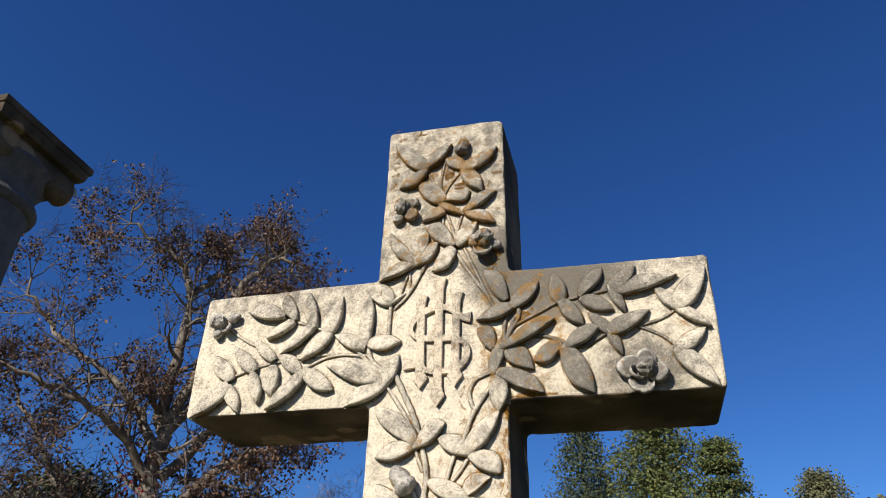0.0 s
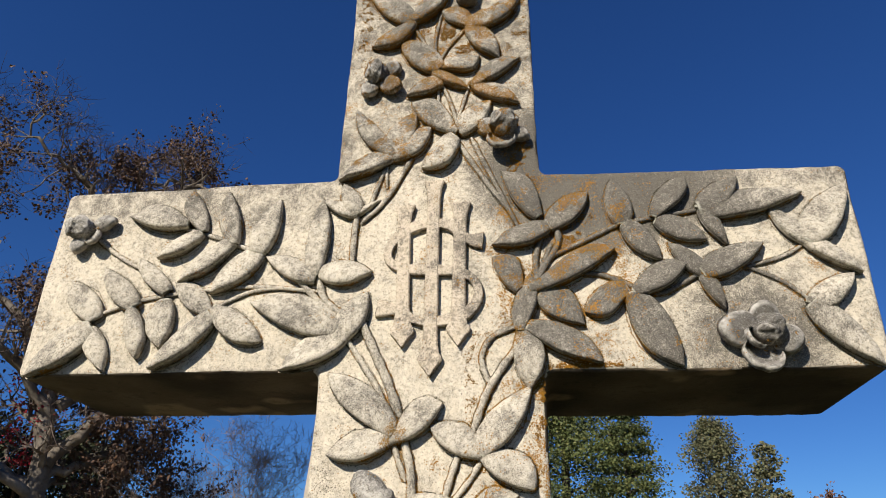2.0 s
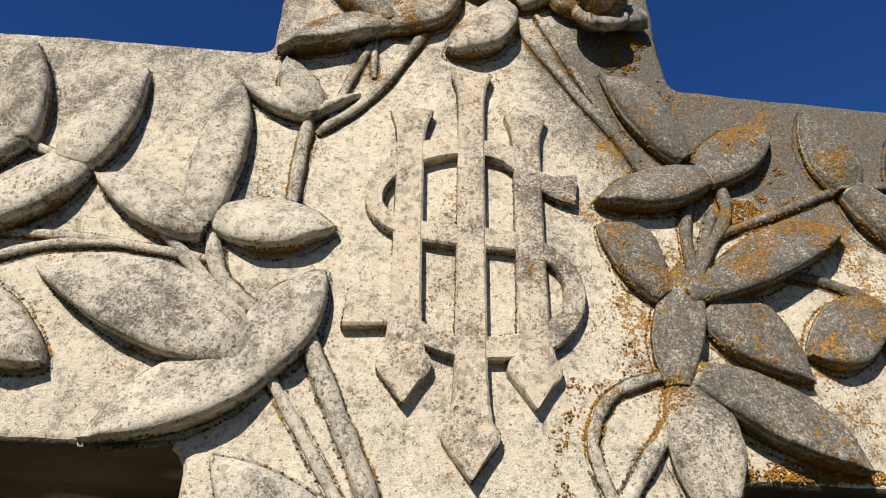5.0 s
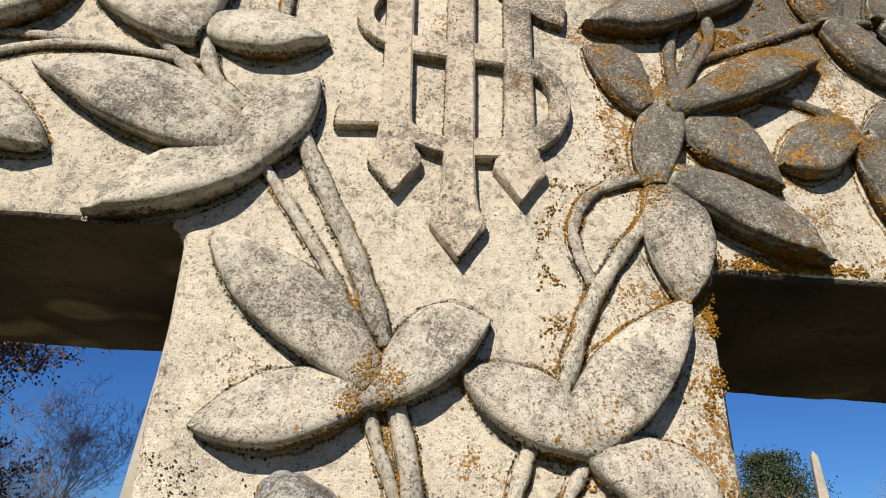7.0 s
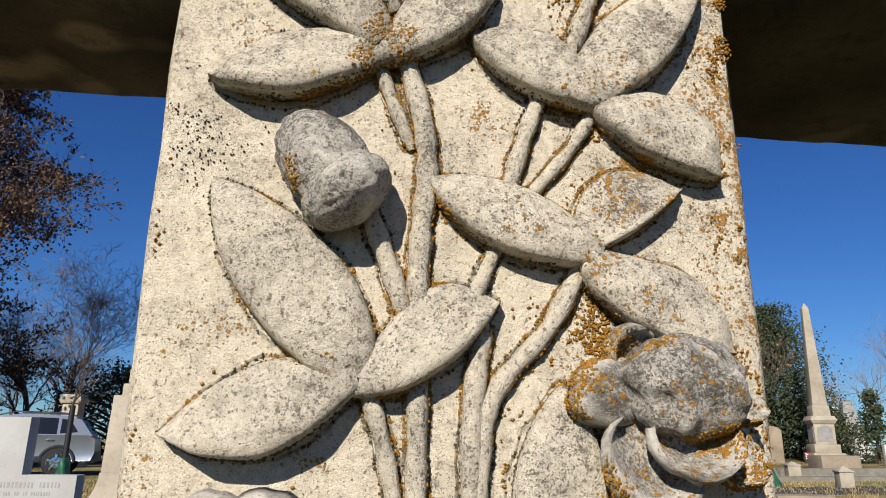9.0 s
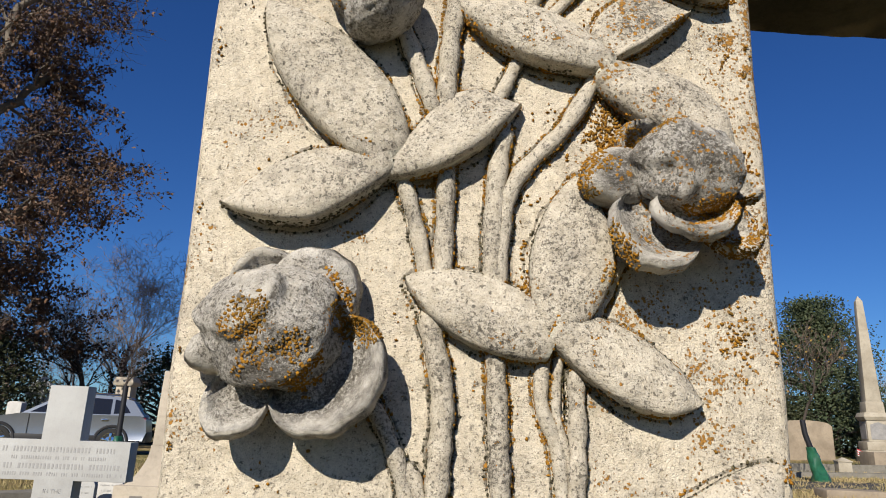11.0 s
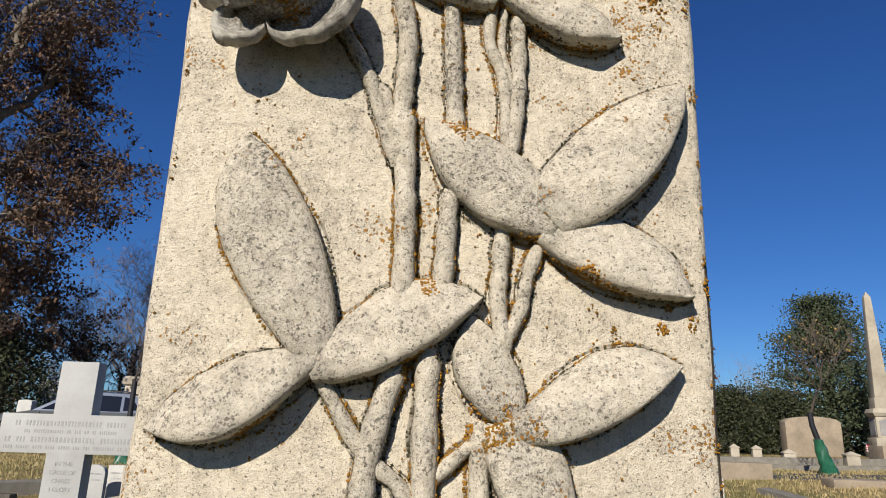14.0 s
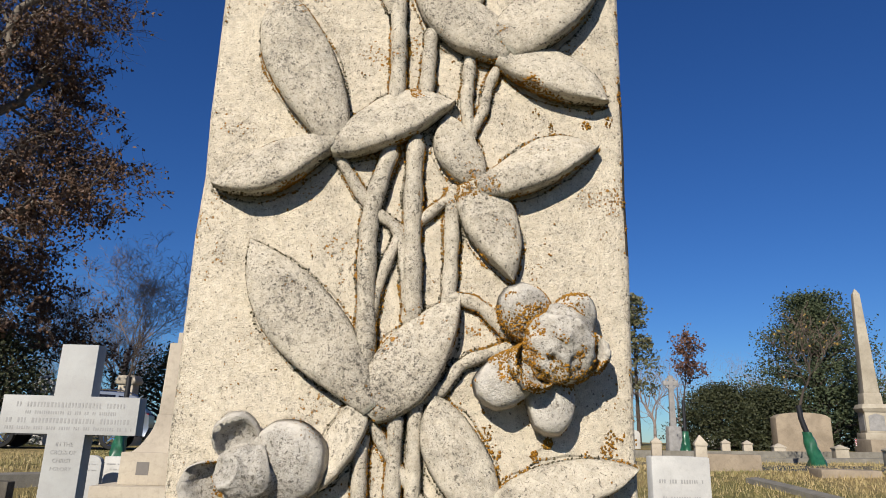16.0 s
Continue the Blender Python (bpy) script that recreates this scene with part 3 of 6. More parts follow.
leaf(0.2180, 2.1610, 0.1710, 2.1400, 0.0154, 0.0206, 0.67, 0.37)
leaf(-0.2600, 2.1560, -0.1990, 2.1160, 0.0147, 0.0181, 0.46, 0.57)
leaf(-0.2650, 2.1550, -0.3190, 2.1970, 0.0144, 0.0145, 0.48, 0.61)
leaf(0.2210, 2.1540, 0.2660, 2.0760, 0.0216, 0.0216, 0.41, 0.59)
leaf(-0.4180, 2.1500, -0.4590, 2.2050, 0.0153, 0.0191, 0.60, 0.37)
leaf(-0.2650, 2.1470, -0.3290, 2.0870, 0.0184, 0.0158, 0.49, 0.41)
leaf(-0.4160, 2.1380, -0.4840, 2.0820, 0.0187, 0.0237, 0.44, 0.47)
leaf(-0.4110, 2.1380, -0.3870, 2.0870, 0.0101, 0.0161, 0.54, 0.36)
leaf(0.4070, 2.1380, 0.4550, 2.1750, 0.0137, 0.0137, 0.42, 0.42)
leaf(0.4070, 2.1380, 0.4590, 2.0720, 0.0166, 0.0166, 0.42, 0.42)
leaf(-0.1110, 2.1290, -0.2180, 2.1660, 0.0179, 0.0278, 0.43, 0.53)
leaf(0.1030, 2.1220, 0.1130, 2.1900, 0.0154, 0.0110, 0.42, 0.61)
leaf(0.1100, 2.1210, 0.1840, 2.0820, 0.0220, 0.0107, 0.52, 0.53)
leaf(-0.1080, 2.1190, -0.0770, 2.1740, 0.0168, 0.0188, 0.50, 0.44)
leaf(-0.1020, 2.1180, -0.1720, 2.0820, 0.0148, 0.0223, 0.44, 0.44)
leaf(0.1030, 2.1180, 0.1070, 2.0550, 0.0202, 0.0139, 0.46, 0.46)
leaf(-0.0420, 2.0100, -0.1140, 2.0770, 0.0134, 0.0221, 0.61, 0.46)
leaf(-0.0380, 2.0050, 0.0140, 2.0420, 0.0209, 0.0134, 0.68, 0.48)
leaf(-0.0400, 2.0030, -0.1070, 1.9890, 0.0146, 0.0183, 0.55, 0.50)
leaf(0.0570, 1.9900, 0.1090, 2.0590, 0.0201, 0.0145, 0.40, 0.49)
leaf(0.0560, 1.9870, 0.0020, 2.0180, 0.0132, 0.0183, 0.56, 0.52)
leaf(0.0580, 1.9870, 0.1080, 1.9540, 0.0234, 0.0115, 0.62, 0.47)
leaf(0.0510, 1.9210, 0.0910, 1.9490, 0.0233, 0.0042, 0.53, 0.52)
leaf(0.0500, 1.9180, -0.0160, 1.9490, 0.0147, 0.0148, 0.56, 0.50)
leaf(0.0520, 1.9160, 0.1060, 1.8800, 0.0172, 0.0144, 0.62, 0.44)
leaf(-0.0460, 1.8700, -0.1010, 1.9450, 0.0161, 0.0224, 0.53, 0.44)
leaf(-0.0440, 1.8670, 0.0130, 1.8980, 0.0177, 0.0135, 0.69, 0.45)
leaf(-0.0440, 1.8660, -0.1100, 1.8470, 0.0178, 0.0152, 0.57, 0.45)
leaf(0.0270, 1.8000, 0.0370, 1.8660, 0.0132, 0.0202, 0.50, 0.50)
leaf(0.0280, 1.7970, 0.0840, 1.7730, 0.0147, 0.0143, 0.40, 0.62)
leaf(0.0230, 1.7930, -0.0330, 1.8190, 0.0134, 0.0165, 0.51, 0.46)
leaf(0.0510, 1.6840, 0.1120, 1.7510, 0.0189, 0.0204, 0.39, 0.46)
leaf(0.0500, 1.6800, -0.0070, 1.7280, 0.0195, 0.0156, 0.50, 0.44)
leaf(0.0490, 1.6750, 0.1100, 1.6490, 0.0194, 0.0117, 0.53, 0.47)
leaf(-0.0500, 1.6180, -0.0860, 1.7180, 0.0240, 0.0170, 0.65, 0.47)
leaf(-0.0480, 1.6170, 0.0200, 1.6460, 0.0185, 0.0143, 0.62, 0.42)
leaf(-0.0510, 1.6150, -0.1140, 1.5890, 0.0161, 0.0137, 0.62, 0.49)
leaf(0.0320, 1.5970, 0.0160, 1.6380, 0.0152, 0.0104, 0.55, 0.42)
leaf(0.0360, 1.5950, 0.1030, 1.6200, 0.0158, 0.0140, 0.65, 0.40)
leaf(0.0310, 1.5920, 0.0540, 1.5390, 0.0175, 0.0136, 0.43, 0.37)
leaf(-0.0230, 1.4730, 0.0250, 1.5300, 0.0134, 0.0217, 0.46, 0.40)
leaf(-0.0240, 1.4720, -0.0900, 1.5580, 0.0209, 0.0180, 0.61, 0.49)
leaf(-0.0240, 1.4700, -0.0440, 1.4290, 0.0078, 0.0100, 0.45, 0.45)
leaf(0.0480, 1.4260, 0.1170, 1.4430, 0.0120, 0.0100, 0.49, 0.57)
leaf(0.0370, 1.4150, 0.0130, 1.4770, 0.0157, 0.0162, 0.64, 0.42)
stem(0.0037, (0.142, 2.258), (0.147, 2.230), (0.129, 2.198), (0.119, 2.176))
stem(0.0031, (0.135, 2.219), (0.127, 2.199), (0.117, 2.181))
stem(0.0040, (-0.139, 2.198), (-0.130, 2.170), (-0.113, 2.154))
stem(0.0037, (-0.159, 2.190), (-0.139, 2.169), (-0.117, 2.149))
stem(0.0022, (-0.050, 2.613), (-0.024, 2.566), (-0.003, 2.512))
stem(0.0022, (0.038, 2.583), (0.014, 2.550), (-0.003, 2.516))
stem(0.0022, (0.002, 2.613), (-0.005, 2.570), (-0.005, 2.524))
stem(0.0022, (-0.006, 2.505), (0.000, 2.473), (-0.000, 2.442))
stem(0.0022, (-0.002, 2.495), (0.014, 2.459), (0.026, 2.416))
stem(0.0022, (0.042, 2.475), (0.034, 2.444), (0.026, 2.416))
stem(0.0033, (0.025, 2.388), (0.053, 2.337), (0.088, 2.280))
stem(0.0028, (0.048, 2.381), (0.070, 2.327), (0.099, 2.257))
stem(0.0022, (-0.066, 2.371), (-0.063, 2.327))
stem(0.0033, (-0.035, 2.355), (-0.061, 2.303), (-0.086, 2.275))
stem(0.0028, (-0.068, 2.341), (-0.078, 2.309), (-0.084, 2.282))
stem(0.0039, (-0.097, 2.284), (-0.099, 2.257), (-0.099, 2.224))
stem(0.0028, (-0.139, 2.201), (-0.128, 2.168), (-0.114, 2.139))
stem(0.0030, (-0.099, 2.120), (-0.078, 2.090), (-0.057, 2.058), (-0.044, 2.033))
stem(0.0050, (-0.080, 2.134), (-0.064, 2.102), (-0.048, 2.069), (-0.035, 2.037))
stem(0.0030, (0.103, 2.128), (0.071, 2.117), (0.057, 2.096), (0.058, 2.079), (0.061, 2.071))
stem(0.0043, (0.093, 2.099), (0.075, 2.075), (0.059, 2.047), (0.049, 2.018))
stem(0.0030, (-0.038, 2.004), (-0.033, 1.988), (-0.026, 1.971))
stem(0.0046, (-0.026, 2.003), (-0.019, 1.978), (-0.016, 1.953), (-0.018, 1.928), (-0.019, 1.904))
stem(0.0041, (-0.040, 1.935), (-0.033, 1.918), (-0.026, 1.899))
stem(0.0037, (0.030, 1.984), (0.025, 1.970), (0.020, 1.953))
stem(0.0030, (0.058, 1.990), (0.047, 1.969), (0.031, 1.949))
stem(0.0034, (0.011, 1.918), (0.006, 1.906))
stem(0.0034, (-0.040, 1.869), (-0.032, 1.849), (-0.026, 1.824))
stem(0.0041, (-0.018, 1.869), (-0.018, 1.847), (-0.018, 1.823))
stem(0.0043, (0.006, 1.881), (0.003, 1.858), (0.002, 1.823))
stem(0.0038, (0.050, 1.920), (0.034, 1.890), (0.014, 1.867), (0.007, 1.848), (0.005, 1.822))
stem(0.0048, (-0.022, 1.797), (-0.017, 1.775), (-0.017, 1.753), (-0.018, 1.732), (-0.019, 1.715))
stem(0.0043, (0.004, 1.787), (0.005, 1.764), (0.006, 1.745), (0.007, 1.726))
stem(0.0031, (0.024, 1.791), (0.022, 1.772), (0.029, 1.750), (0.030, 1.721))
stem(0.0022, (0.029, 1.783), (0.028, 1.767), (0.032, 1.753))
stem(0.0038, (0.036, 1.779), (0.036, 1.755), (0.035, 1.733), (0.033, 1.719))
stem(0.0034, (-0.048, 1.775), (-0.037, 1.756), (-0.029, 1.735), (-0.023, 1.716))
stem(0.0029, (0.053, 1.825), (0.047, 1.812), (0.043, 1.803))
stem(0.0035, (-0.026, 1.738), (-0.019, 1.717), (-0.015, 1.691))
stem(0.0050, (-0.016, 1.725), (-0.015, 1.698), (-0.014, 1.675), (-0.014, 1.648))
stem(0.0045, (0.005, 1.687), (0.004, 1.669), (0.003, 1.649))
stem(0.0040, (0.029, 1.679), (0.028, 1.661), (0.027, 1.644), (0.029, 1.631))
stem(0.0033, (0.047, 1.675), (0.040, 1.657), (0.037, 1.642), (0.032, 1.632))
stem(0.0054, (-0.017, 1.610), (-0.025, 1.578), (-0.026, 1.546), (-0.024, 1.492))
stem(0.0054, (-0.002, 1.618), (-0.002, 1.569), (-0.000, 1.522))
stem(0.0035, (-0.050, 1.617), (-0.028, 1.582), (-0.010, 1.566), (-0.004, 1.537), (-0.003, 1.521))
stem(0.0044, (0.020, 1.585), (0.020, 1.554), (0.019, 1.530))
stem(0.0032, (0.030, 1.596), (0.015, 1.584), (0.004, 1.574))
stem(0.0032, (-0.010, 1.561), (-0.019, 1.536), (-0.024, 1.504))
stem(0.0032, (-0.022, 1.466), (-0.009, 1.446), (0.006, 1.426))
stem(0.0041, (-0.024, 1.454), (-0.024, 1.424))
stem(0.0041, (-0.007, 1.464), (-0.007, 1.424))
stem(0.0041, (0.003, 1.475), (0.003, 1.424))
stem(0.0041, (0.025, 1.528), (0.036, 1.525), (0.047, 1.514))
stem(0.0035, (0.047, 1.501), (0.028, 1.494), (0.016, 1.480), (0.005, 1.475))
stem(0.0028, (-0.324, 2.274), (-0.272, 2.256), (-0.208, 2.228))
stem(0.0028, (-0.422, 2.154), (-0.375, 2.172), (-0.318, 2.182), (-0.226, 2.188), (-0.143, 2.179))
stem(0.0028, (-0.263, 2.162), (-0.225, 2.180), (-0.193, 2.184))
stem(0.0028, (-0.435, 2.260), (-0.410, 2.241), (-0.381, 2.224))
stem(0.0033, (0.130, 2.244), (0.120, 2.210), (0.123, 2.165))
stem(0.0028, (0.137, 2.211), (0.180, 2.231), (0.219, 2.249), (0.256, 2.255), (0.314, 2.264))
stem(0.0028, (0.207, 2.180), (0.248, 2.160), (0.277, 2.170), (0.303, 2.185))
stem(0.0028, (0.178, 2.187), (0.200, 2.182), (0.220, 2.164))
stem(0.0022, (0.419, 2.218), (0.392, 2.200), (0.354, 2.189))
stem(0.0022, (0.409, 2.141), (0.386, 2.166), (0.352, 2.186))


def ribbon(points, width, high, tips=("flat", "flat")):
    """A flat carved band along points in x and z."""
    way = [Vector((p[0], p[1])) for p in points]
    verts, faces = [], []
    n = len(way)
    for i, p in enumerate(way):
        d = (way[min(i + 1, n - 1)] - way[max(i - 1, 0)]).normalized()
        q = Vector((-d.y, d.x))
        w = width[i] if isinstance(width, (list, tuple)) else width
        for c, h in ((-1.03, -0.003), (-1.0, high * 0.82), (-0.84, high), (0.84, high), (1.0, high * 0.82), (1.03, -0.003)):
            v = p + q * (c * w / 2)
            verts.append((v.x, -h + 0.0004 * noise.noise((v.x * 150, v.y * 150, 7)), v.y))
    for i in range(n - 1):
        for k in range(5):
            faces.append((i * 6 + k, i * 6 + k + 1, (i + 1) * 6 + k + 1, (i + 1) * 6 + k))
    faces.append(tuple(range(6)))
    faces.append(tuple(range((n - 1) * 6, n * 6))[::-1])
    me = mesh_from("letter", verts, faces, STONE_MONO, angle=35)
    # side walls weighted for lichen and for shade put into the colour
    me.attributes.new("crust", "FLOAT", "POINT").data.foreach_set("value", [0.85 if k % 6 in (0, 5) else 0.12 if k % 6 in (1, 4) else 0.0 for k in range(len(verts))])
    return me


def monogram():
    """The three letters of the sacred monogram, I, H and S, laid over one another, with arrow-shaped feet."""
    holder = cross_part("monogram", mesh_from("monogram", [(-0.003, 0.002, 2.19), (0.003, 0.002, 2.19), (0, 0.002, 2.195)], [(0, 1, 2)], STONE_MONO), None, label="raised sacred monogram of interlaced letters")
    holder.matrix_parent_inverse = CROSS.matrix_basis.inverted()

    def stroke(name, pts, width, high):
        return part(name, ribbon(pts, width, high), None, holder)
    for x0, x1, top, foot, hi in ((-0.001, -0.001, 2.322, 2.071, 0.0080), (-0.037, -0.033, 2.288, 2.105, 0.0075), (0.032, 0.030, 2.289, 2.105, 0.0075)):
        pts = []
        for down, w in ((0.0, 0.0255), (0.004, 0.0235), (0.012, 0.0185), (0.024, 0.0160), (0.036, 0.0155), (0.10, 0.0155)):
            pts.append((down, w))
        long = top - foot
        for up, w in ((0.052, 0.0160), (0.036, 0.0175), (0.026, 0.0205), (0.0225, 0.0255), (0.019, 0.0268), (0.016, 0.0250), (0.008, 0.0130), (0.0, 0.0012)):
            pts.append((long - up, w))
        width = [w for _, w in pts]
        stroke("letter_stroke", [(x0 + (x1 - x0) * v / long, top - v) for v, _ in pts], width, hi)
    stroke("letter_bar", spline([(-0.036, 2.258), (0.0, 2.2625), (0.031, 2.257)], 4), 0.0115, 0.0066)
    curve = [(0.059, 2.235), (0.045, 2.237), (0.031, 2.246), (0.017, 2.257), (-0.004, 2.261), (-0.025, 2.257), (-0.042, 2.247), (-0.0525, 2.233), (-0.0545, 2.218), (-0.046, 2.207), (-0.028, 2.201),
             (-0.003, 2.199), (0.022, 2.197), (0.040, 2.191), (0.0515, 2.178), (0.0525, 2.162), (0.043, 2.146), (0.026, 2.137), (-0.003, 2.134), (-0.021, 2.138), (-0.032, 2.146), (-0.043, 2.151), (-0.064, 2.153)]
    way = spline([(x, z, 0) for x, z in curve], 5)
    n = len(way) - 1
    width = [0.0118 + 0.0018 * math.cos(8 * math.pi * i / n) + 0.0075 * max(0, abs(i / n * 2 - 1) - 0.88) / 0.12 for i in range(n + 1)]
    stroke("letter_curve", [(p.x, p.y) for p in way], width, 0.0070)


monogram()


def stone_mesh(name, bm):
    bmesh.ops.recalc_face_normals(bm, faces=bm.faces)
    me = bpy.data.meshes.new(name)
    bm.to_mesh(me)
    bm.free()
    me.materials.append(STONE_ROSE)
    me.polygons.foreach_set("use_smooth", [True] * len(me.polygons))
    return me


def core_mesh(rx, ry, rz, seed, turns=1.5, deep=0.15, lumpy=0.13):
    """The closed heart of a rose: petals wound about it, each lip standing over the next."""
    bm = bmesh.new()
    bmesh.ops.create_icosphere(bm, subdivisions=5, radius=1.0)
    eye = Vector((-0.55 + 0.3 * math.sin(seed), -0.75, 0.55 * math.cos(seed * 1.7))).normalized()
    side = eye.orthogonal().normalized()
    other = eye.cross(side)
    worn = []
    for v in bm.verts:
        p = v.co.copy()
        theta = math.acos(max(-1, min(1, p.dot(eye)))) / math.pi
        phi = math.atan2(p.dot(other), p.dot(side)) / (2 * math.pi)
        wob = 0.10 * noise.noise(p * 1.7 + Vector((seed, 0, 0)))
        u = (theta * 2.0 * turns + phi + wob) % 1.0
        lip = u / 0.80 if u < 0.80 else (1 - u) / 0.20
        k = 1 + deep * (lip - 0.5) * smoothstep(0.02, 0.20, theta) - 0.8 * deep * (1 - smoothstep(0.0, 0.10, theta))
        lump = noise.noise(p * 1.9 + Vector((seed * 3, 0, 0)))
        k += lumpy * math.copysign(abs(lump) ** 0.7, lump) + 0.05 * noise.noise(p * 4.5 + Vector((0, seed, 0))) + 0.018 * noise.noise(p * 9) + 0.009 * noise.noise(p * 24)
        worn.append(smoothstep(0.62, 1.0, lip) * 0.9)
        v.co = Vector((p.x * rx * k, p.y * ry * k, p.z * rz * k))
    me = stone_mesh("rose", bm)
    me.attributes.new("wear", "FLOAT", "POINT").data.foreach_set("value", worn)
    return me


def rose(x, z, rx, rz, label, proud=0.022):
    """The heart of a rose in full relief; petal() sets its petals."""
    seed = round(x * 1000) % 97
    rx, rz, proud = rx * 0.90, rz * 0.90, proud * 0.80
    heart = cross_part("rose", core_mesh(rx, max(proud * 1.05, min(rx, rz) * 0.95), rz, seed), None, label=label)
    heart.matrix_parent_inverse = CROSS.matrix_basis.inverted()
    heart.matrix_basis = Matrix.Translation((x, -proud, z))
    heart["reach"] = min(rx, rz)
    return heart


def petal(heart, start, stop, far, out=0.030, blunt=0.45, back=False):
    """A thick petal round the heart between two angles: cupped with its lip standing out, or with its swollen back to the front."""
    far, out = far * 0.93, out * 0.84
    if back:
        spare = (stop - start) * 0.14
        start, stop, blunt = start - spare, stop + spare, 0.95
    near_r, seed = heart["reach"] * 0.80, start * 0.37 + far * 900
    steps, verts, faces = 26, [], []
    y0 = heart.matrix_basis.translation.y
    loop = 14
    for i in range(steps + 1):
        s = i / steps
        a = radians(start + (stop - start) * s)
        full = max(0.05, math.sin(math.pi * (0.02 + 0.96 * s)) ** blunt)
        full *= 1 + 0.10 * noise.noise((s * 3.1, seed, 0)) + 0.05 * noise.noise((s * 9, seed, 4))
        reach = near_r + (far - near_r) * full
        rim = out * (0.45 + 0.55 * full)
        thick = 0.0026 + 0.0032 * full
        line = []                                  # a hollow section from the heart to the rolled lip
        for k in range(loop // 2):
            g = k / (loop // 2 - 1)
            rise = 0.70 + 0.16 * math.sin(math.pi * (0.15 + 0.7 * g)) - 0.12 * g ** 3 if back else 0.52 - 0.22 * math.sin(math.pi * g * 0.9) + 0.48 * g ** 2.2
            line.append((near_r + (reach - near_r) * g, rim * rise))
        ring = [(r, y + thick * (0.25 + 0.75 * (j / 6))) for j, (r, y) in enumerate(line)]
        ring += [(r + thick * 0.55 * (j == 6), y - thick * (0.4 + 0.9 * (1 - j / 6))) for j, (r, y) in reversed(list(enumerate(line)))]
        for r, y in ring:
            bumpy = 0.0006 * noise.noise((r * 200, a * 9, seed)) + 0.0004 * noise.noise((r * 420, a * 25, seed))
            verts.append((math.cos(a) * (r + bumpy), -y - y0 + bumpy, math.sin(a) * (r + bumpy)))
    for i in range(steps):
        for k in range(loop):
            q = (k + 1) % loop
            faces.append((i * loop + k, i * loop + q, (i + 1) * loop + q, (i + 1) * loop + k))
    faces += [tuple(range(loop))[::-1], tuple(range(steps * loop, (steps + 1) * loop))]
    bm = bmesh.new()
    vs = [bm.verts.new(v) for v in verts]
    for f in faces:
        bm.faces.new([vs[i] for i in f])
    me = stone_mesh("petal", bm)
    me.attributes.new("wear", "FLOAT", "POINT").data.foreach_set("value", [(0.0, 0.0, 0.0, 0.1, 0.4, 0.8, 1.0, 1.0, 0.6, 0.2, 0.0, 0.0, 0.0, 0.0)[i % loop] for i in range(len(verts))])
    part("petal", me, None, heart)


def bud(x, z, size, face, label="carved rosebud"):
    seed = round(z * 1000) % 89
    ob = cross_part("rosebud", core_mesh(size * 0.66, size * 0.6, size, seed, 1.2, 0.05, 0.02), None, label=label)
    ob.matrix_parent_inverse = CROSS.matrix_basis.inverted()
    ob.matrix_basis = Matrix.Translation((x, -size * 0.42, z)) @ pose(0, 0, 0, 0, face, 0)
    cup = part("calyx", core_mesh(size * 0.74, size * 0.70, size * 0.5, seed + 4, 0.8, 0.04, 0.03), None, ob)
    cup.matrix_basis = pose(0, -size * 0.05, -size * 0.50)


ROSE = rose(-0.0815, 1.795, 0.0285, 0.0255, "full carved rose nodding downwards", 0.024)
petal(ROSE, 95, 5, 0.039, 0.022, back=True)
petal(ROSE, 10, -88, 0.0485, 0.030, 0.35)
petal(ROSE, 224, 272, 0.0445, 0.027)
petal(ROSE, 180, 222, 0.036, 0.022, back=True)
petal(ROSE, 150, 70, 0.033, 0.013)
ROSE = rose(0.079, 1.866, 0.025, 0.021, "carved rose with spreading petals", 0.022)
petal(ROSE, 155, 215, 0.042, 0.024, back=True)
petal(ROSE, 206, 278, 0.050, 0.032, 0.35)
petal(ROSE, 225, 318, 0.034, 0.040)
petal(ROSE, 285, 326, 0.044, 0.022)
petal(ROSE, 322, 360, 0.031, 0.024)
petal(ROSE, 170, 110, 0.031, 0.016)
ROSE = rose(0.0755, 1.503, 0.0205, 0.022, "carved rose turned aside", 0.022)
petal(ROSE, 166, 98, 0.041, 0.027, back=True)
petal(ROSE, 92, 25, 0.032, 0.026, back=True)
petal(ROSE, 188, 240, 0.050, 0.027, back=True)
petal(ROSE, 238, 290, 0.046, 0.020, back=True)
petal(ROSE, 25, -45, 0.026, 0.024)
petal(ROSE, 180, 260, 0.029, 0.036)
ROSE = rose(-0.078, 1.436, 0.017, 0.016, "carved half-open rose", 0.017)
petal(ROSE, 75, -35, 0.040, 0.024, back=True)
petal(ROSE, 150, 75, 0.030, 0.018)
petal(ROSE, 160, 235, 0.032, 0.024)
petal(ROSE, 235, 325, 0.034, 0.030)
ROSE = rose(0.352, 2.107, 0.019, 0.018, "large carved rose crusted grey", 0.024)
petal(ROSE, 130, 40, 0.036, 0.020, back=True)
petal(ROSE, 215, 120, 0.048, 0.024, back=True)
petal(ROSE, 205, 290, 0.047, 0.034, 0.35)
petal(ROSE, 292, 385, 0.036, 0.028, back=True)
petal(ROSE, 170, 250, 0.028, 0.040)
ROSE = rose(-0.462, 2.276, 0.021, 0.018, "carved rose on a bent stalk", 0.020)
petal(ROSE, 40, -5, 0.047, 0.020, back=True)
petal(ROSE, -5, -62, 0.038, 0.026)
petal(ROSE, -60, -120, 0.034, 0.020, back=True)
ROSE = rose(-0.085, 2.500, 0.017, 0.019, "carved rose in bud", 0.020)
petal(ROSE, 60, 0, 0.038, 0.016, back=True)
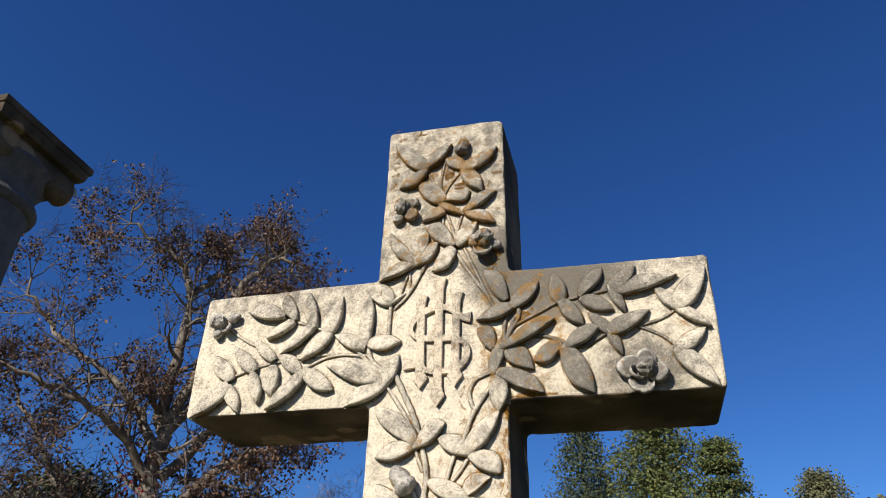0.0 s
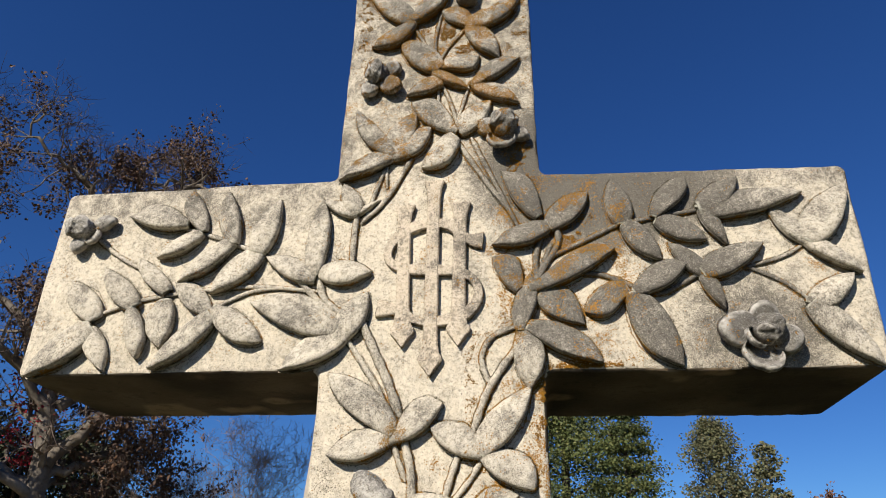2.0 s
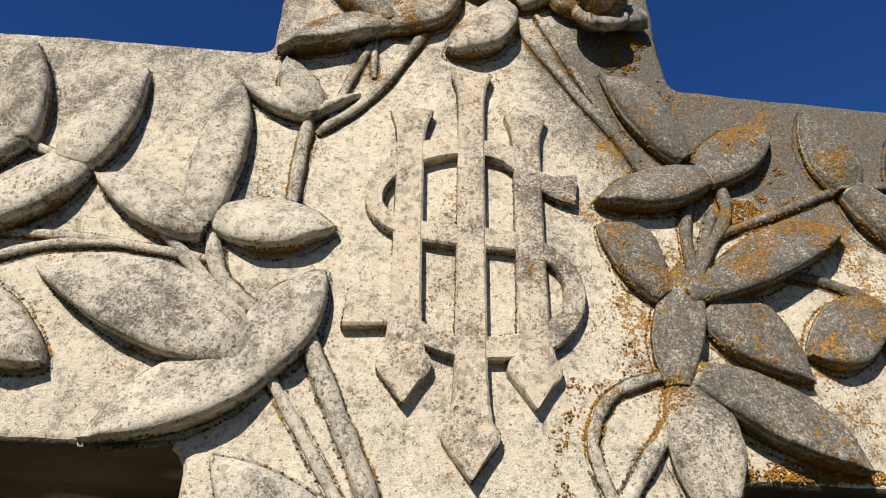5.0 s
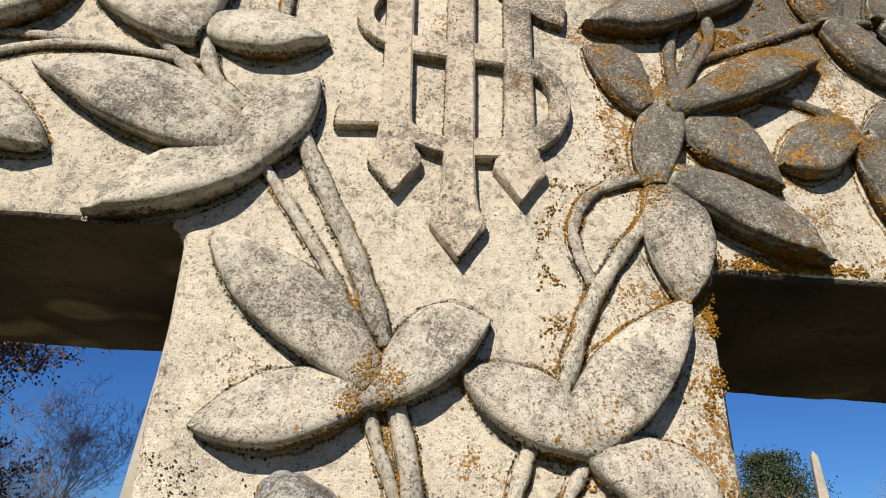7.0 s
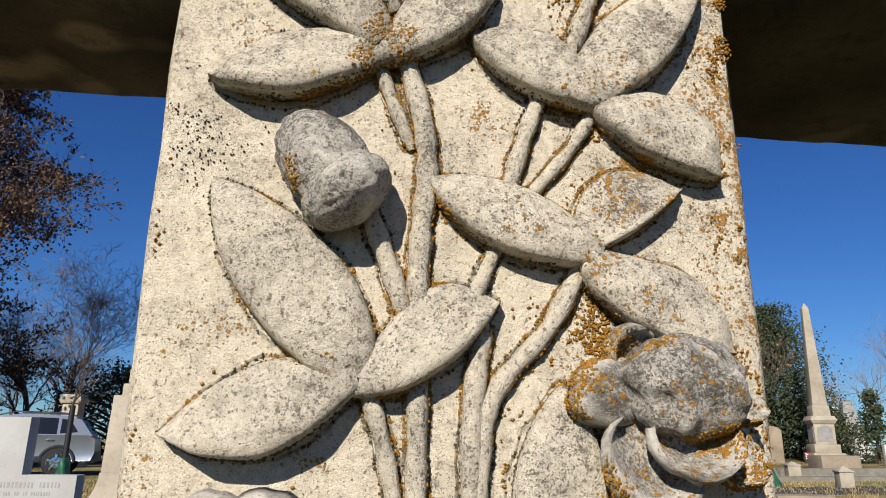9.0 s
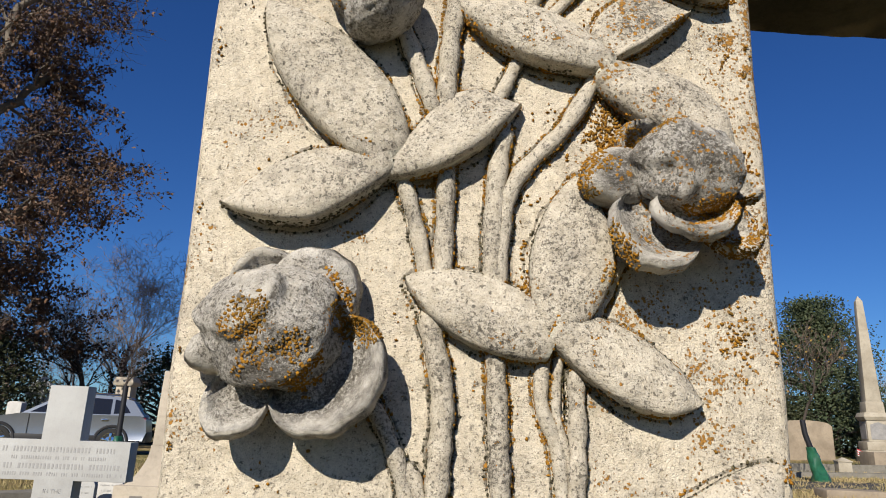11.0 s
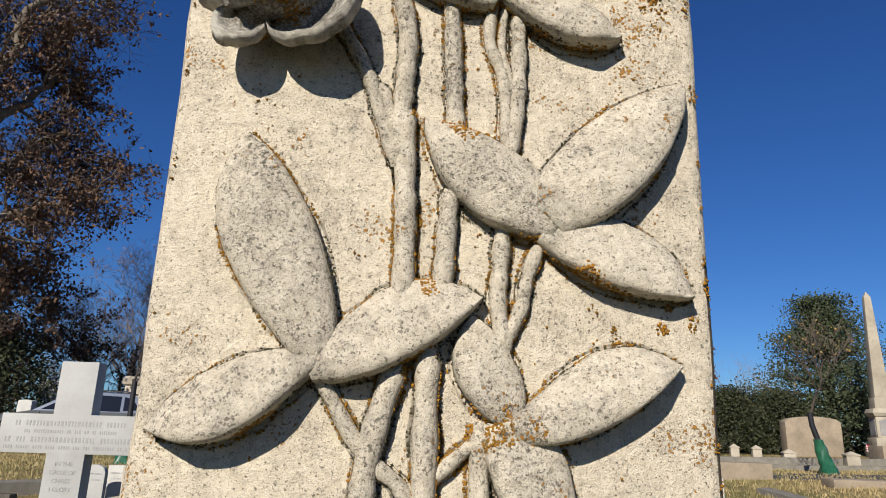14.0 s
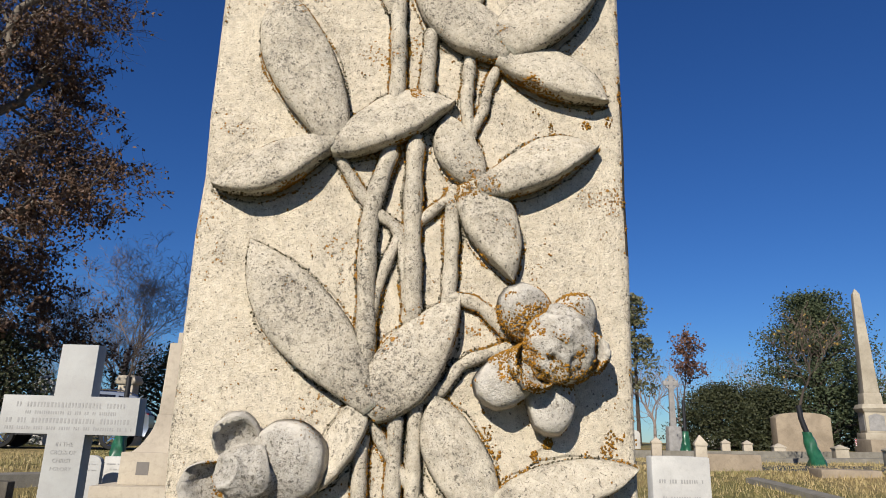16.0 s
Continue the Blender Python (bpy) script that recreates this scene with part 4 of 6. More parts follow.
petal(ROSE, -10, -75, 0.046, 0.022, back=True)
petal(ROSE, 215, 280, 0.038, 0.018, back=True)
ROSE = rose(0.088, 2.398, 0.020, 0.019, "carved rose among leaves", 0.022)
petal(ROSE, 215, 305, 0.042, 0.028)
petal(ROSE, 215, 135, 0.034, 0.015, back=True)
petal(ROSE, 300, 350, 0.038, 0.018, back=True)

bud(-0.056, 1.949, 0.026, -38)
bud(0.042, 2.643, 0.021, 18)


# ---- lichen, moss and painted shade ----
def lichen_bias(x, z):
    """How freely the orange lichen grows: on the head of the cross, beside the monogram and down one side of the shaft."""
    g = 0.0
    for cx, cz, sx, sz, k in ((0.0, 2.52, 0.15, 0.20, 0.58), (0.15, 2.20, 0.12, 0.13, 0.36), (0.07, 1.93, 0.09, 0.20, 0.27), (0.09, 1.50, 0.07, 0.09, 0.36), (0.05, 1.62, 0.12, 0.16, 0.22), (-0.09, 1.80, 0.06, 0.14, 0.16), (0.34, 2.2, 0.14, 0.1, 0.14),
                              (0.160, 2.285, 0.026, 0.03, 0.75), (0.05, 1.99, 0.05, 0.03, 0.40), (-0.035, 1.995, 0.03, 0.03, 0.42), (-0.045, 1.868, 0.03, 0.03, 0.36), (0.115, 2.13, 0.04, 0.06, 0.42), (0.075, 1.86, 0.045, 0.05, 0.36), (0.07, 1.50, 0.035, 0.05, 0.5), (-0.07, 1.785, 0.03, 0.04, 0.34)):
        g = max(g, k * math.exp(-((x - cx) / sx) ** 2 - ((z - cz) / sz) ** 2))
    return g


def grain_shapes():
    """An eight-sided grain."""
    vs = [Vector(v) for v in ((1, 0, 0), (-1, 0, 0), (0, 0, 1), (0, 0, -1), (0, -1, 0), (0, 1, 0))]
    fs = [(0, 2, 4), (2, 1, 4), (1, 3, 4), (3, 0, 4), (2, 0, 5), (1, 2, 5), (3, 1, 5), (0, 3, 5)]
    return vs, fs


def lichen():
    """Granular crusts of lichen and moss in the undercuts, along the stems and on the roses; dark grains also paint the
    undercut shade.
    """
    rnd = random.Random(17)
    vs, fs = grain_shapes()
    out = {"orange_lichen": ([], []), "black_moss": ([], [])}
    bpy.context.view_layer.update()
    for ob in bpy.data.objects:
        kind = ob.name.split(".")[0]
        if kind not in ("leaf", "stem", "petal", "rose", "rosebud", "letter_stroke", "letter_curve", "letter_bar") or not ob.data:
            continue
        me, mw = ob.data, ob.matrix_world
        crust = me.attributes["crust"].data if "crust" in me.attributes else None
        rosy = kind in ("petal", "rose", "rosebud")
        for f in me.polygons:
            c = mw @ f.center
            if c.y > 0.0005:
                continue
            w = max(crust[i].value for i in f.vertices) if crust else 0.0
            bias = lichen_bias(c.x, c.z)
            turf = noise.noise((c.x * 34, c.y * 34, c.z * 34)) * 0.6 + noise.noise((c.x * 95, c.y * 95, c.z * 95)) * 0.35
            down = max(0.0, -(mw.to_3x3() @ f.normal).z)
            if rosy:
                orange = turf + bias * 1.15 - 0.46 + 0.16 * down
                moss = -1
            else:
                orange = turf + bias * 1.1 + (0.62 * w - 0.70 if kind == "stem" else 0.42 * w - 0.55)
                # dark grains thicken on undersides, adding shade as well as moss
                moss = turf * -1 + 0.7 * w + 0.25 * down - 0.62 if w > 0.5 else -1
                if "letter" in kind:
                    orange -= 0.22
            for amount, key, dense in ((orange, "orange_lichen", 850000), (moss, "black_moss", 420000)):
                if amount <= 0:
                    continue
                count = f.area * dense * min(1.0, amount * 6.0)
                count = int(count) + (rnd.random() < count % 1)
                verts, faces = out[key]
                for _ in range(count):
                    ids = rnd.sample(list(f.vertices), 3)
                    a, b = sorted((rnd.random(), rnd.random()))
                    p = mw @ (me.vertices[ids[0]].co * a + me.vertices[ids[1]].co * (b - a) + me.vertices[ids[2]].co * (1 - b))
                    if p.y > 0.0:
                        continue
                    size = rnd.uniform(0.0004, 0.00095)
                    k0 = len(verts)
                    spin = rnd.random() * 6.28
                    cs, sn = math.cos(spin) * size, math.sin(spin) * size
                    q = rnd.uniform(0.7, 1.3)
                    for v in vs:
                        verts.append((p.x + (v.x * cs - v.z * sn) * q, p.y + v.y * size * 0.8, p.z + (v.x * sn + v.z * cs) / q))
                    faces.extend([(i + k0, j + k0, k + k0) for i, j, k in fs])
    # crusts that have spread over the bare slab: (x, z, half width, half height, how thick), and the black dust
    for key, beds in (("orange_lichen", ((0.165, 2.245, 0.022, 0.018, 1.0), (0.165, 2.0795, 0.042, 0.006, 1.1), (0.112, 1.96, 0.010, 0.09, 0.22), (0.070, 1.965, 0.022, 0.022, 0.62), (0.108, 1.895, 0.014, 0.022, 0.45), (0.050, 1.875, 0.020, 0.025, 0.7),
                                         (0.095, 1.640, 0.022, 0.012, 0.8), (0.075, 1.452, 0.030, 0.018, 0.7), (0.026, 1.835, 0.010, 0.018, 0.7), (0.118, 2.045, 0.006, 0.035, 0.9), (-0.1215, 1.70, 0.002, 0.25, 0.30), (0.1185, 1.68, 0.002, 0.22, 0.30), (0.096, 1.795, 0.012, 0.016, 0.25),
                                         (-0.11, 2.62, 0.016, 0.09, 0.35), (0.11, 2.60, 0.016, 0.09, 0.45), (-0.05, 2.70, 0.05, 0.016, 0.4), (0.02, 2.56, 0.05, 0.05, 0.6), (0.0, 1.70, 0.11, 0.26, 0.012), (0.092, 2.20, 0.014, 0.07, 0.55), (0.055, 2.07, 0.014, 0.05, 0.5), (0.108, 2.345, 0.018, 0.05, 0.6))),
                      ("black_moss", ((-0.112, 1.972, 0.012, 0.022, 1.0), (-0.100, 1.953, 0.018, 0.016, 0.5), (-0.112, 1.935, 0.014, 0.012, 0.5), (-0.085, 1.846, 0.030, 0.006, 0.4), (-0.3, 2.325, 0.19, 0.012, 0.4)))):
        verts, faces = out[key]
        for cx, cz, sx, sz, thick in beds:
            for _ in range(int(sx * sz * 4 * thick * (1400000 if key == "orange_lichen" else 150000))):
                x, z = rnd.gauss(cx, sx * 0.62), rnd.gauss(cz, sz * 0.62)
                if abs(x - cx) > sx * 1.25 or abs(z - cz) > sz * 1.25:
                    continue
                if noise.noise((x * 42, z * 42, 5)) * 0.8 + noise.noise((x * 130, z * 130, 9)) * 0.6 < 0.30 - 0.30 * min(thick, 1.0):
                    continue
                shaft = abs(x) < 0.1185 + 0.005 * smoothstep(1.4, 2.1, z)
                if not shaft and not (2.078 < z < 2.322 and -0.49 < x < 0.465):
                    continue
                size = rnd.uniform(0.0004, 0.00095) * (1.0 if key == "orange_lichen" else 0.7)
                k0 = len(verts)
                spin = rnd.random() * 6.28
                cs, sn, q = math.cos(spin) * size, math.sin(spin) * size, rnd.uniform(0.7, 1.3)
                for v in vs:
                    verts.append((x + (v.x * cs - v.z * sn) * q, -0.0004 + v.y * size * 0.9, z + (v.x * sn + v.z * cs) / q))
                faces.extend([(i + k0, j + k0, k + k0) for i, j, k in fs])
    looks = {"orange_lichen": (leafy("orange_lichen", (0.26, 0.118, 0.012), (0.15, 0.085, 0.014), (0.35, 0.165, 0.015), 60.0, 0.95), "granular orange lichen crusted along the carved stems and leaves"),
             "black_moss": (leafy("black_moss", (0.04, 0.036, 0.024), (0.065, 0.056, 0.03), (0.11, 0.09, 0.045), 80.0, 0.95), "dark grains of dry moss and painted-in shade under the carved leaf edges")}
    for key, (verts, faces) in out.items():
        ob = new(key, mesh_from(key, verts, faces, looks[key][0], angle=80))
        tagged(ob, looks[key][1], "lichen" if "lichen" in key else "moss", kind="stuff")


lichen()


# ---- trees ----
class Heap:
    """Gathers many small meshes into one."""

    def __init__(self):
        self.v, self.f = [], []

    def add(self, verts, faces):
        k = len(self.v)
        self.v += [tuple(v) for v in verts]
        self.f += [tuple(i + k for i in f) for f in faces]

    def mesh(self, name, material, smooth=False):
        return mesh_from(name, self.v, self.f, material, smooth, 60)


def small_leaf(heap, p, size, rng, droop=0.0):
    """One bent leaf of four corners and a fold."""
    d = Vector((rng.gauss(0, 1), rng.gauss(0, 1), rng.gauss(0, 0.7) - droop)).normalized()
    n = d.orthogonal().normalized()
    n = (Matrix.Rotation(rng.uniform(0, 6.28), 3, d) @ n)
    b = d.cross(n)
    a = size * rng.uniform(0.6, 1.2)
    w = a * rng.uniform(0.3, 0.45)
    heap.add((p, p + d * a * 0.5 + n * w + b * w * 0.4, p + d * a, p + d * a * 0.5 - n * w + b * w * 0.4), ((0, 1, 2), (0, 2, 3)))


def grow(rng, wood, twigs, tips, start, way, length, radius, level, last, rise, spread, kids, thin=0.0065):
    """A limb that wanders and forks."""
    steps = 6 if level < 2 else (5 if level < last else 3)
    p, d = Vector(start), Vector(way).normalized()
    pts, rad = [p.copy()], [radius]
    for i in range(steps):
        d = (d + Vector((rng.gauss(0, 1), rng.gauss(0, 1), rng.gauss(0, 0.8))) * (0.17 + 0.035 * level) + Vector((0, 0, rise))).normalized()
        p = p + d * (length / steps)
        pts.append(p.copy())
        rad.append(radius * (1 - 0.62 * (i + 1) / steps))
        if level < last and i >= 1:
            for _ in range(kids[level] if i < steps - 1 else kids[level] + 1):
                side = d.orthogonal().normalized()
                side = Matrix.Rotation(rng.uniform(0, 6.28), 3, d) @ side
                q = (d * rng.uniform(0.35, 0.8) + side * spread * rng.uniform(0.6, 1.2) + Vector((0, 0, 0.15))).normalized()
                if rng.random() < 0.80:
                    grow(rng, wood, twigs, tips, p, q, length * rng.uniform(0.45, 0.72), max(rad[-1] * rng.uniform(0.5, 0.8), thin), level + 1, last, rise, spread, kids, thin)
    sides = 9 if level == 0 else (6 if level == 1 else (5 if level == 2 else 3))
    (wood if level <= 2 else twigs).add(*tube(pts, rad, sides))
    if level >= last - 1:
        tips += pts[1:]


def bare_tree(name, label, at, height, radius, seed, leaf_material, leaves, leaf_size, bark=None, twig=None, last=5, kids=(1, 1, 1, 1, 1), trunk=0.45, rise=0.05, spread=0.8, group="", lean=(0, 0), thin=0.0065):
    rng = random.Random(seed)
    wood, twigs, crown, tips = Heap(), Heap(), Heap(), []
    z = ground_height(at[0], at[1])
    ob = thing(name, label, "tree", (at[0], at[1], z - 0.05), group=group)
    grow(rng, wood, twigs, tips, (0, 0, 0), (lean[0], lean[1], 1), height * trunk, radius, 0, last, rise, spread, kids, thin)
    part("trunk", wood.mesh("trunk", bark or BARK, True), None, ob)
    part("branchwork", twigs.mesh("branchwork", twig or TWIG), None, ob)
    if leaves and tips:
        laden = [q for q in tips if noise.noise(q * 0.9 + Vector((seed, 0, 0))) > -0.12]
        for _ in range(leaves):
            p = rng.choice(laden)
            p = p + Vector((rng.gauss(0, 0.1), rng.gauss(0, 0.1), rng.gauss(0, 0.1)))
            for _ in range(rng.randint(1, 3)):
                small_leaf(crown, p + Vector((rng.gauss(0, 0.04), rng.gauss(0, 0.04), rng.gauss(0, 0.04))), leaf_size, rng, 0.8)
        part("crown", crown.mesh("crown", leaf_material), None, ob)
    return ob


def leafy_tree(name, label, at, height, wide, seed, material, shape, clumps, per, leaf_size, low=0.05, layers=0.0, category="tree", bark=None, squash=0.7, group="", ragged=0.42):
    """An evergreen: trunk, limbs that reach the clumps, and a crown of many small leaves with gaps. shape(h) is the half width at a height of 0 to 1."""
    rng = random.Random(seed)
    z = ground_height(at[0], at[1])
    ob = thing(name, label, category, (at[0], at[1], z - 0.05), group=group)
    wood, crown = Heap(), Heap()
    wood.add(*tube([(0, 0, 0), (rng.gauss(0, 0.05), 0, height * 0.4), (0, rng.gauss(0, 0.05), height * 0.96)], [wide * 0.08, wide * 0.055, 0.02], 8))
    made = 0
    while made < clumps:
        h = low + (1 - low) * rng.random() ** 0.9
        if layers:
            h = low + (round((h - low) * layers) + rng.gauss(0, 0.16)) / layers
            h = min(max(h, low), 1.0)
        a = rng.uniform(0, 2 * math.pi)
        lobe = 0.78 + ragged * noise.noise((math.cos(a) * 1.6 + seed, math.sin(a) * 1.6, h * 5.5))
        r = wide * shape(h) * lobe * rng.uniform(0.25, 1.0) ** 0.45
        if noise.noise((math.cos(a) * 2.3 + seed * 2, math.sin(a) * 2.3, h * 8 + 3)) < -0.34:
            continue
        c = Vector((math.cos(a) * r, math.sin(a) * r, h * height))
        if made % 9 == 0 and r > 0.25 * wide:
            wood.add(*tube([(0, 0, max(0.1, c.z - r * 0.35)), (c.x * 0.5, c.y * 0.5, c.z - r * 0.12), c], [wide * 0.025, wide * 0.014, 0.006], 4))
        size = wide * 0.13 * rng.uniform(0.6, 1.3)
        for _ in range(per):
            q = c + Vector((max(-1.5, min(1.5, rng.gauss(0, 1))) * size, max(-1.5, min(1.5, rng.gauss(0, 1))) * size, max(-1.5, min(1.5, rng.gauss(0, 1))) * size * squash))
            q.z = max(q.z, 0.05)
            small_leaf(crown, q, leaf_size, rng)
        made += 1
    part("trunk", wood.mesh("trunk", bark or BARK_DARK, True), None, ob)
    part("crown", crown.mesh("crown", material), None, ob)
    return ob


def spot(az, d):
    """The place d metres out from the cross's foot in a direction in degrees from +y towards +x."""
    return (d * math.sin(radians(az)), -0.4 + d * math.cos(radians(az)))


def great_oak(at, seed):
    """An old spreading oak: a forked trunk, long limbs and clouds of twigs with last year's leaves. Limbs run in the plane across the line of sight to the cross, with depth added."""
    rng = random.Random(seed)
    wood, twigs, crown, tips = Heap(), Heap(), Heap(), []
    ob = thing("oak_tree", "tall old oak with grey limbs and withered brown leaves hanging", "tree", (at[0], at[1], ground_height(*at) - 0.05))
    over, away = Vector((0.788, 0.616, 0)), Vector((-0.616, 0.788, 0))

    def limb(points, thick, depth, kids, twig_long, heavy):
        pts = []
        for i, (u, w) in enumerate(points):
            f = i / (len(points) - 1)
            u = u if u < 2.2 else 2.2 + (u - 2.2) * 0.55
            pts.append(over * u + away * (depth * f) + Vector((0, 0, w)))
        way = spline(pts, 6)
        way = [p + Vector((rng.gauss(0, 1), rng.gauss(0, 1), rng.gauss(0, 1))) * 0.09 * (i > 0) for i, p in enumerate(way)]
        n = len(way) - 1
        rad = [0.72 * thick * (1 - 0.85 * i / n) + 0.02 for i in range(n + 1)]
        wood.add(*tube(way, rad, 8))
        for i in range(max(2, n // 4), n + 1):
            d = (way[i] - way[i - 1]).normalized()
            for _ in range(kids + (2 if i == n else 0)):
                side = Matrix.Rotation(rng.uniform(0, 6.28), 3, d) @ d.orthogonal().normalized()
                q = (d * rng.uniform(0.3, 0.9) + side * rng.uniform(0.6, 1.1) + Vector((0, 0, 0.12 - 0.35 * heavy))).normalized()
                grow(rng, wood, twigs, tips, way[i], q, twig_long * rng.uniform(0.6, 1.15), max(0.03, rad[i] * 0.45), 2, 4, 0.04 - 0.10 * heavy, 0.95, (1, 1, 2, 2, 1), 0.010)

    limb(((0.5, 0), (0.1, 4.0), (-0.4, 8.4), (-0.5, 12.9), (-0.5, 15.0)), 0.62, 0.5, 1, 2.4, 0.0)
    limb(((-0.5, 14.6), (-1.2, 15.8), (-2.6, 16.4), (-3.6, 17.2)), 0.17, -1.0, 1, 1.8, 0.0)
    limb(((-0.5, 14.6), (0.7, 16.0), (1.4, 17.2), (2.6, 17.9)), 0.18, 1.0, 1, 1.8, 0.0)
    limb(((-0.3, 9.0), (0.9, 12.4), (1.6, 15.2), (3.2, 16.6), (4.6, 15.8)), 0.30, -1.5, 1, 2.1, 0.1)
    limb(((0.0, 7.5), (-2.0, 10.2), (-4.8, 12.0), (-6.9, 14.4)), 0.26, 1.5, 1, 2.2, 0.1)
    limb(((0.0, 6.5), (-2.2, 8.6), (-4.4, 9.4), (-7.4, 9.8)), 0.24, -2.0, 1, 2.2, 0.3)
    limb(((0.2, 4.2), (-2.0, 5.2), (-3.8, 7.2), (-6.4, 10.8)), 0.30, 2.2, 1, 2.1, 0.2)
    limb(((0.2, 4.0), (-1.8, 4.6), (-4.2, 4.8), (-6.6, 6.4)), 0.26, -1.5, 1, 2.0, 0.4)
    limb(((0.1, 5.0), (1.6, 7.0), (3.2, 7.9), (5.4, 8.2)), 0.30, -1.0, 1, 2.0, 0.7)
    limb(((0.0, 7.0), (2.0, 9.6), (3.4, 10.8), (5.0, 10.0)), 0.27, 1.5, 1, 2.0, 0.6)
    limb(((-0.2, 8.5), (1.8, 11.6), (3.0, 13.2), (4.2, 13.6)), 0.26, 0.5, 1, 1.9, 0.3)
    limb(((0.1, 4.6), (1.8, 5.6), (2.8, 5.4), (3.8, 4.8)), 0.24, 1.8, 1, 1.8, 0.9)
    part("trunk", wood.mesh("trunk", BARK, True), None, ob)
    part("branchwork", twigs.mesh("branchwork", TWIG), None, ob)
    def laden(q):
        return noise.noise(q * 0.6 + Vector((seed, 0, 0))) + 0.46 * smoothstep(-0.5, 4.0, q.dot(over)) * (1 - 0.8 * smoothstep(11.0, 14.0, q.z))
    heavy_tips = [q for q in tips if laden(q) > 0.08]
    for _ in range(20000):
        p = rng.choice(heavy_tips) + Vector((rng.gauss(0, 0.12), rng.gauss(0, 0.12), rng.gauss(0, 0.12) - 0.08))
        for _ in range(rng.randint(1, 3)):
            small_leaf(crown, p + Vector((rng.gauss(0, 0.06), rng.gauss(0, 0.06), rng.gauss(0, 0.06))), 0.15, rng, 0.8)
    part("crown", crown.mesh("crown", DEAD_LEAF), None, ob)


great_oak((-16.6, 20.9), 11)
bare_tree("oak_tree", "bare spreading tree thick with withered brown leaves", (-24.6, 18.2), 13.2, 0.42, 5, DEAD_LEAF, 3600, 0.12, last=5, kids=(2, 2, 1, 1, 1), trunk=0.6, rise=0.03, spread=1.2, thin=0.012)
bare_tree("small_tree", "small half-bare tree with dark russet leaves and grey twigs", spot(-26.6, 30), 6.6, 0.14, 31, DEAD_LEAF, 1700, 0.13, bark=BARK_DARK, twig=TWIG_GREY, last=4, kids=(2, 2, 1, 1), trunk=0.5, spread=0.6, thin=0.009)
bare_tree("small_tree", "bare grey winter tree with a fine haze of twigs", spot(-23.6, 36), 9.0, 0.16, 41, DEAD_LEAF, 0, 0.1, bark=TWIG_GREY, twig=TWIG_GREY, last=5, kids=(2, 2, 1, 1, 1), trunk=0.5, spread=0.55, thin=0.008)
leafy_tree("cypress_tree", "broad dark evergreen tree with ragged layered boughs", spot(30.1, 36), 7.0, 4.7, 3, CEDAR, lambda h: 0.92 * (1 - h) ** 0.92 + 0.05, 820, 46, 0.12, low=0.04, layers=13, squash=0.30, ragged=0.9)
leafy_tree("yew_bush", "dense dark evergreen bush, broad and round-topped", spot(23.2, 33), 2.6, 2.3, 8, HEDGE, lambda h: (1 - h ** 2.4) ** 0.5, 420, 46, 0.11, low=0.0, category="bush")
leafy_tree("yew_bush", "dense dark evergreen bush beside a grave plot", spot(26.6, 34), 2.5, 2.2, 9, HEDGE, lambda h: (1 - h ** 2.4) ** 0.5, 420, 46, 0.11, low=0.0, category="bush")
leafy_tree("yew_bush", "dark evergreen bush under the cypress", spot(32.5, 38), 2.4, 2.2, 10, HEDGE, lambda h: (1 - h ** 2.4) ** 0.5, 240, 30, 0.16, low=0.0, category="bush")
leafy_tree("evergreen_tree", "tall green tree with dense small leaves, lit by the sun", spot(2.2, 42), 15.0, 5.2, 12, OAK_GREEN, lambda h: 0.95 * (1 - h ** 1.6) ** 0.7 * (0.6 + 0.4 * min(1, h * 3)), 640, 50, 0.19, low=0.08, layers=14, squash=0.45, ragged=0.9)
leafy_tree("evergreen_tree", "tall dark green tree with an open, ragged crown", spot(-3.6, 44), 15.5, 3.8, 14, CEDAR, lambda h: 0.95 * (1 - h ** 1.6) ** 0.6, 460, 44, 0.18, low=0.1)
leafy_tree("evergreen_tree", "pointed green conifer with feathery boughs", spot(7.0, 41), 12.6, 3.6, 16, OAK_GREEN, lambda h: 0.95 * (1 - h) ** 0.62 + 0.04, 560, 46, 0.17, low=0.05, layers=12, squash=0.4)
leafy_tree("evergreen_tree", "grey-green tree with a loose, broken crown", spot(13.6, 42), 10.4, 2.7, 18, GREY_GREEN, lambda h: 0.9 * (1 - h ** 3) ** 0.5 * (0.55 + 0.45 * min(1, h * 2.5)), 360, 40, 0.17, low=0.25)
leafy_tree("evergreen_tree", "thin grey-green tree with scattered tufts of leaf", spot(17.2, 46), 9.6, 1.8, 19, GREY_GREEN, lambda h: 0.9 * (1 - h ** 3) ** 0.5, 130, 24, 0.22, low=0.35)
leafy_tree("juniper", "small dark evergreen standing among graves", spot(36.4, 30), 2.6, 0.8, 20, CEDAR, lambda h: 0.9 * (1 - h) ** 0.6 + 0.06, 130, 24, 0.10, low=0.03)
leafy_tree("yew_bush", "dark rounded evergreen bush behind an obelisk", spot(-20.0, 34), 4.0, 3.4, 21, HEDGE, lambda h: (1 - h ** 2.4) ** 0.5, 300, 30, 0.14, low=0.0, category="bush")
leafy_tree("yew_bush", "large black-green bush under the bare trees", spot(-31.5, 28), 3.6, 2.3, 22, HEDGE, lambda h: (1 - h ** 2.4) ** 0.5, 300, 30, 0.12, low=0.0, category="bush")
leafy_tree("evergreen_tree", "dark evergreen tree rising behind the bare oaks", spot(-44, 42), 9.5, 6.0, 24, HEDGE, lambda h: (1 - h ** 2.6) ** 0.5, 520, 30, 0.28, low=0.1)
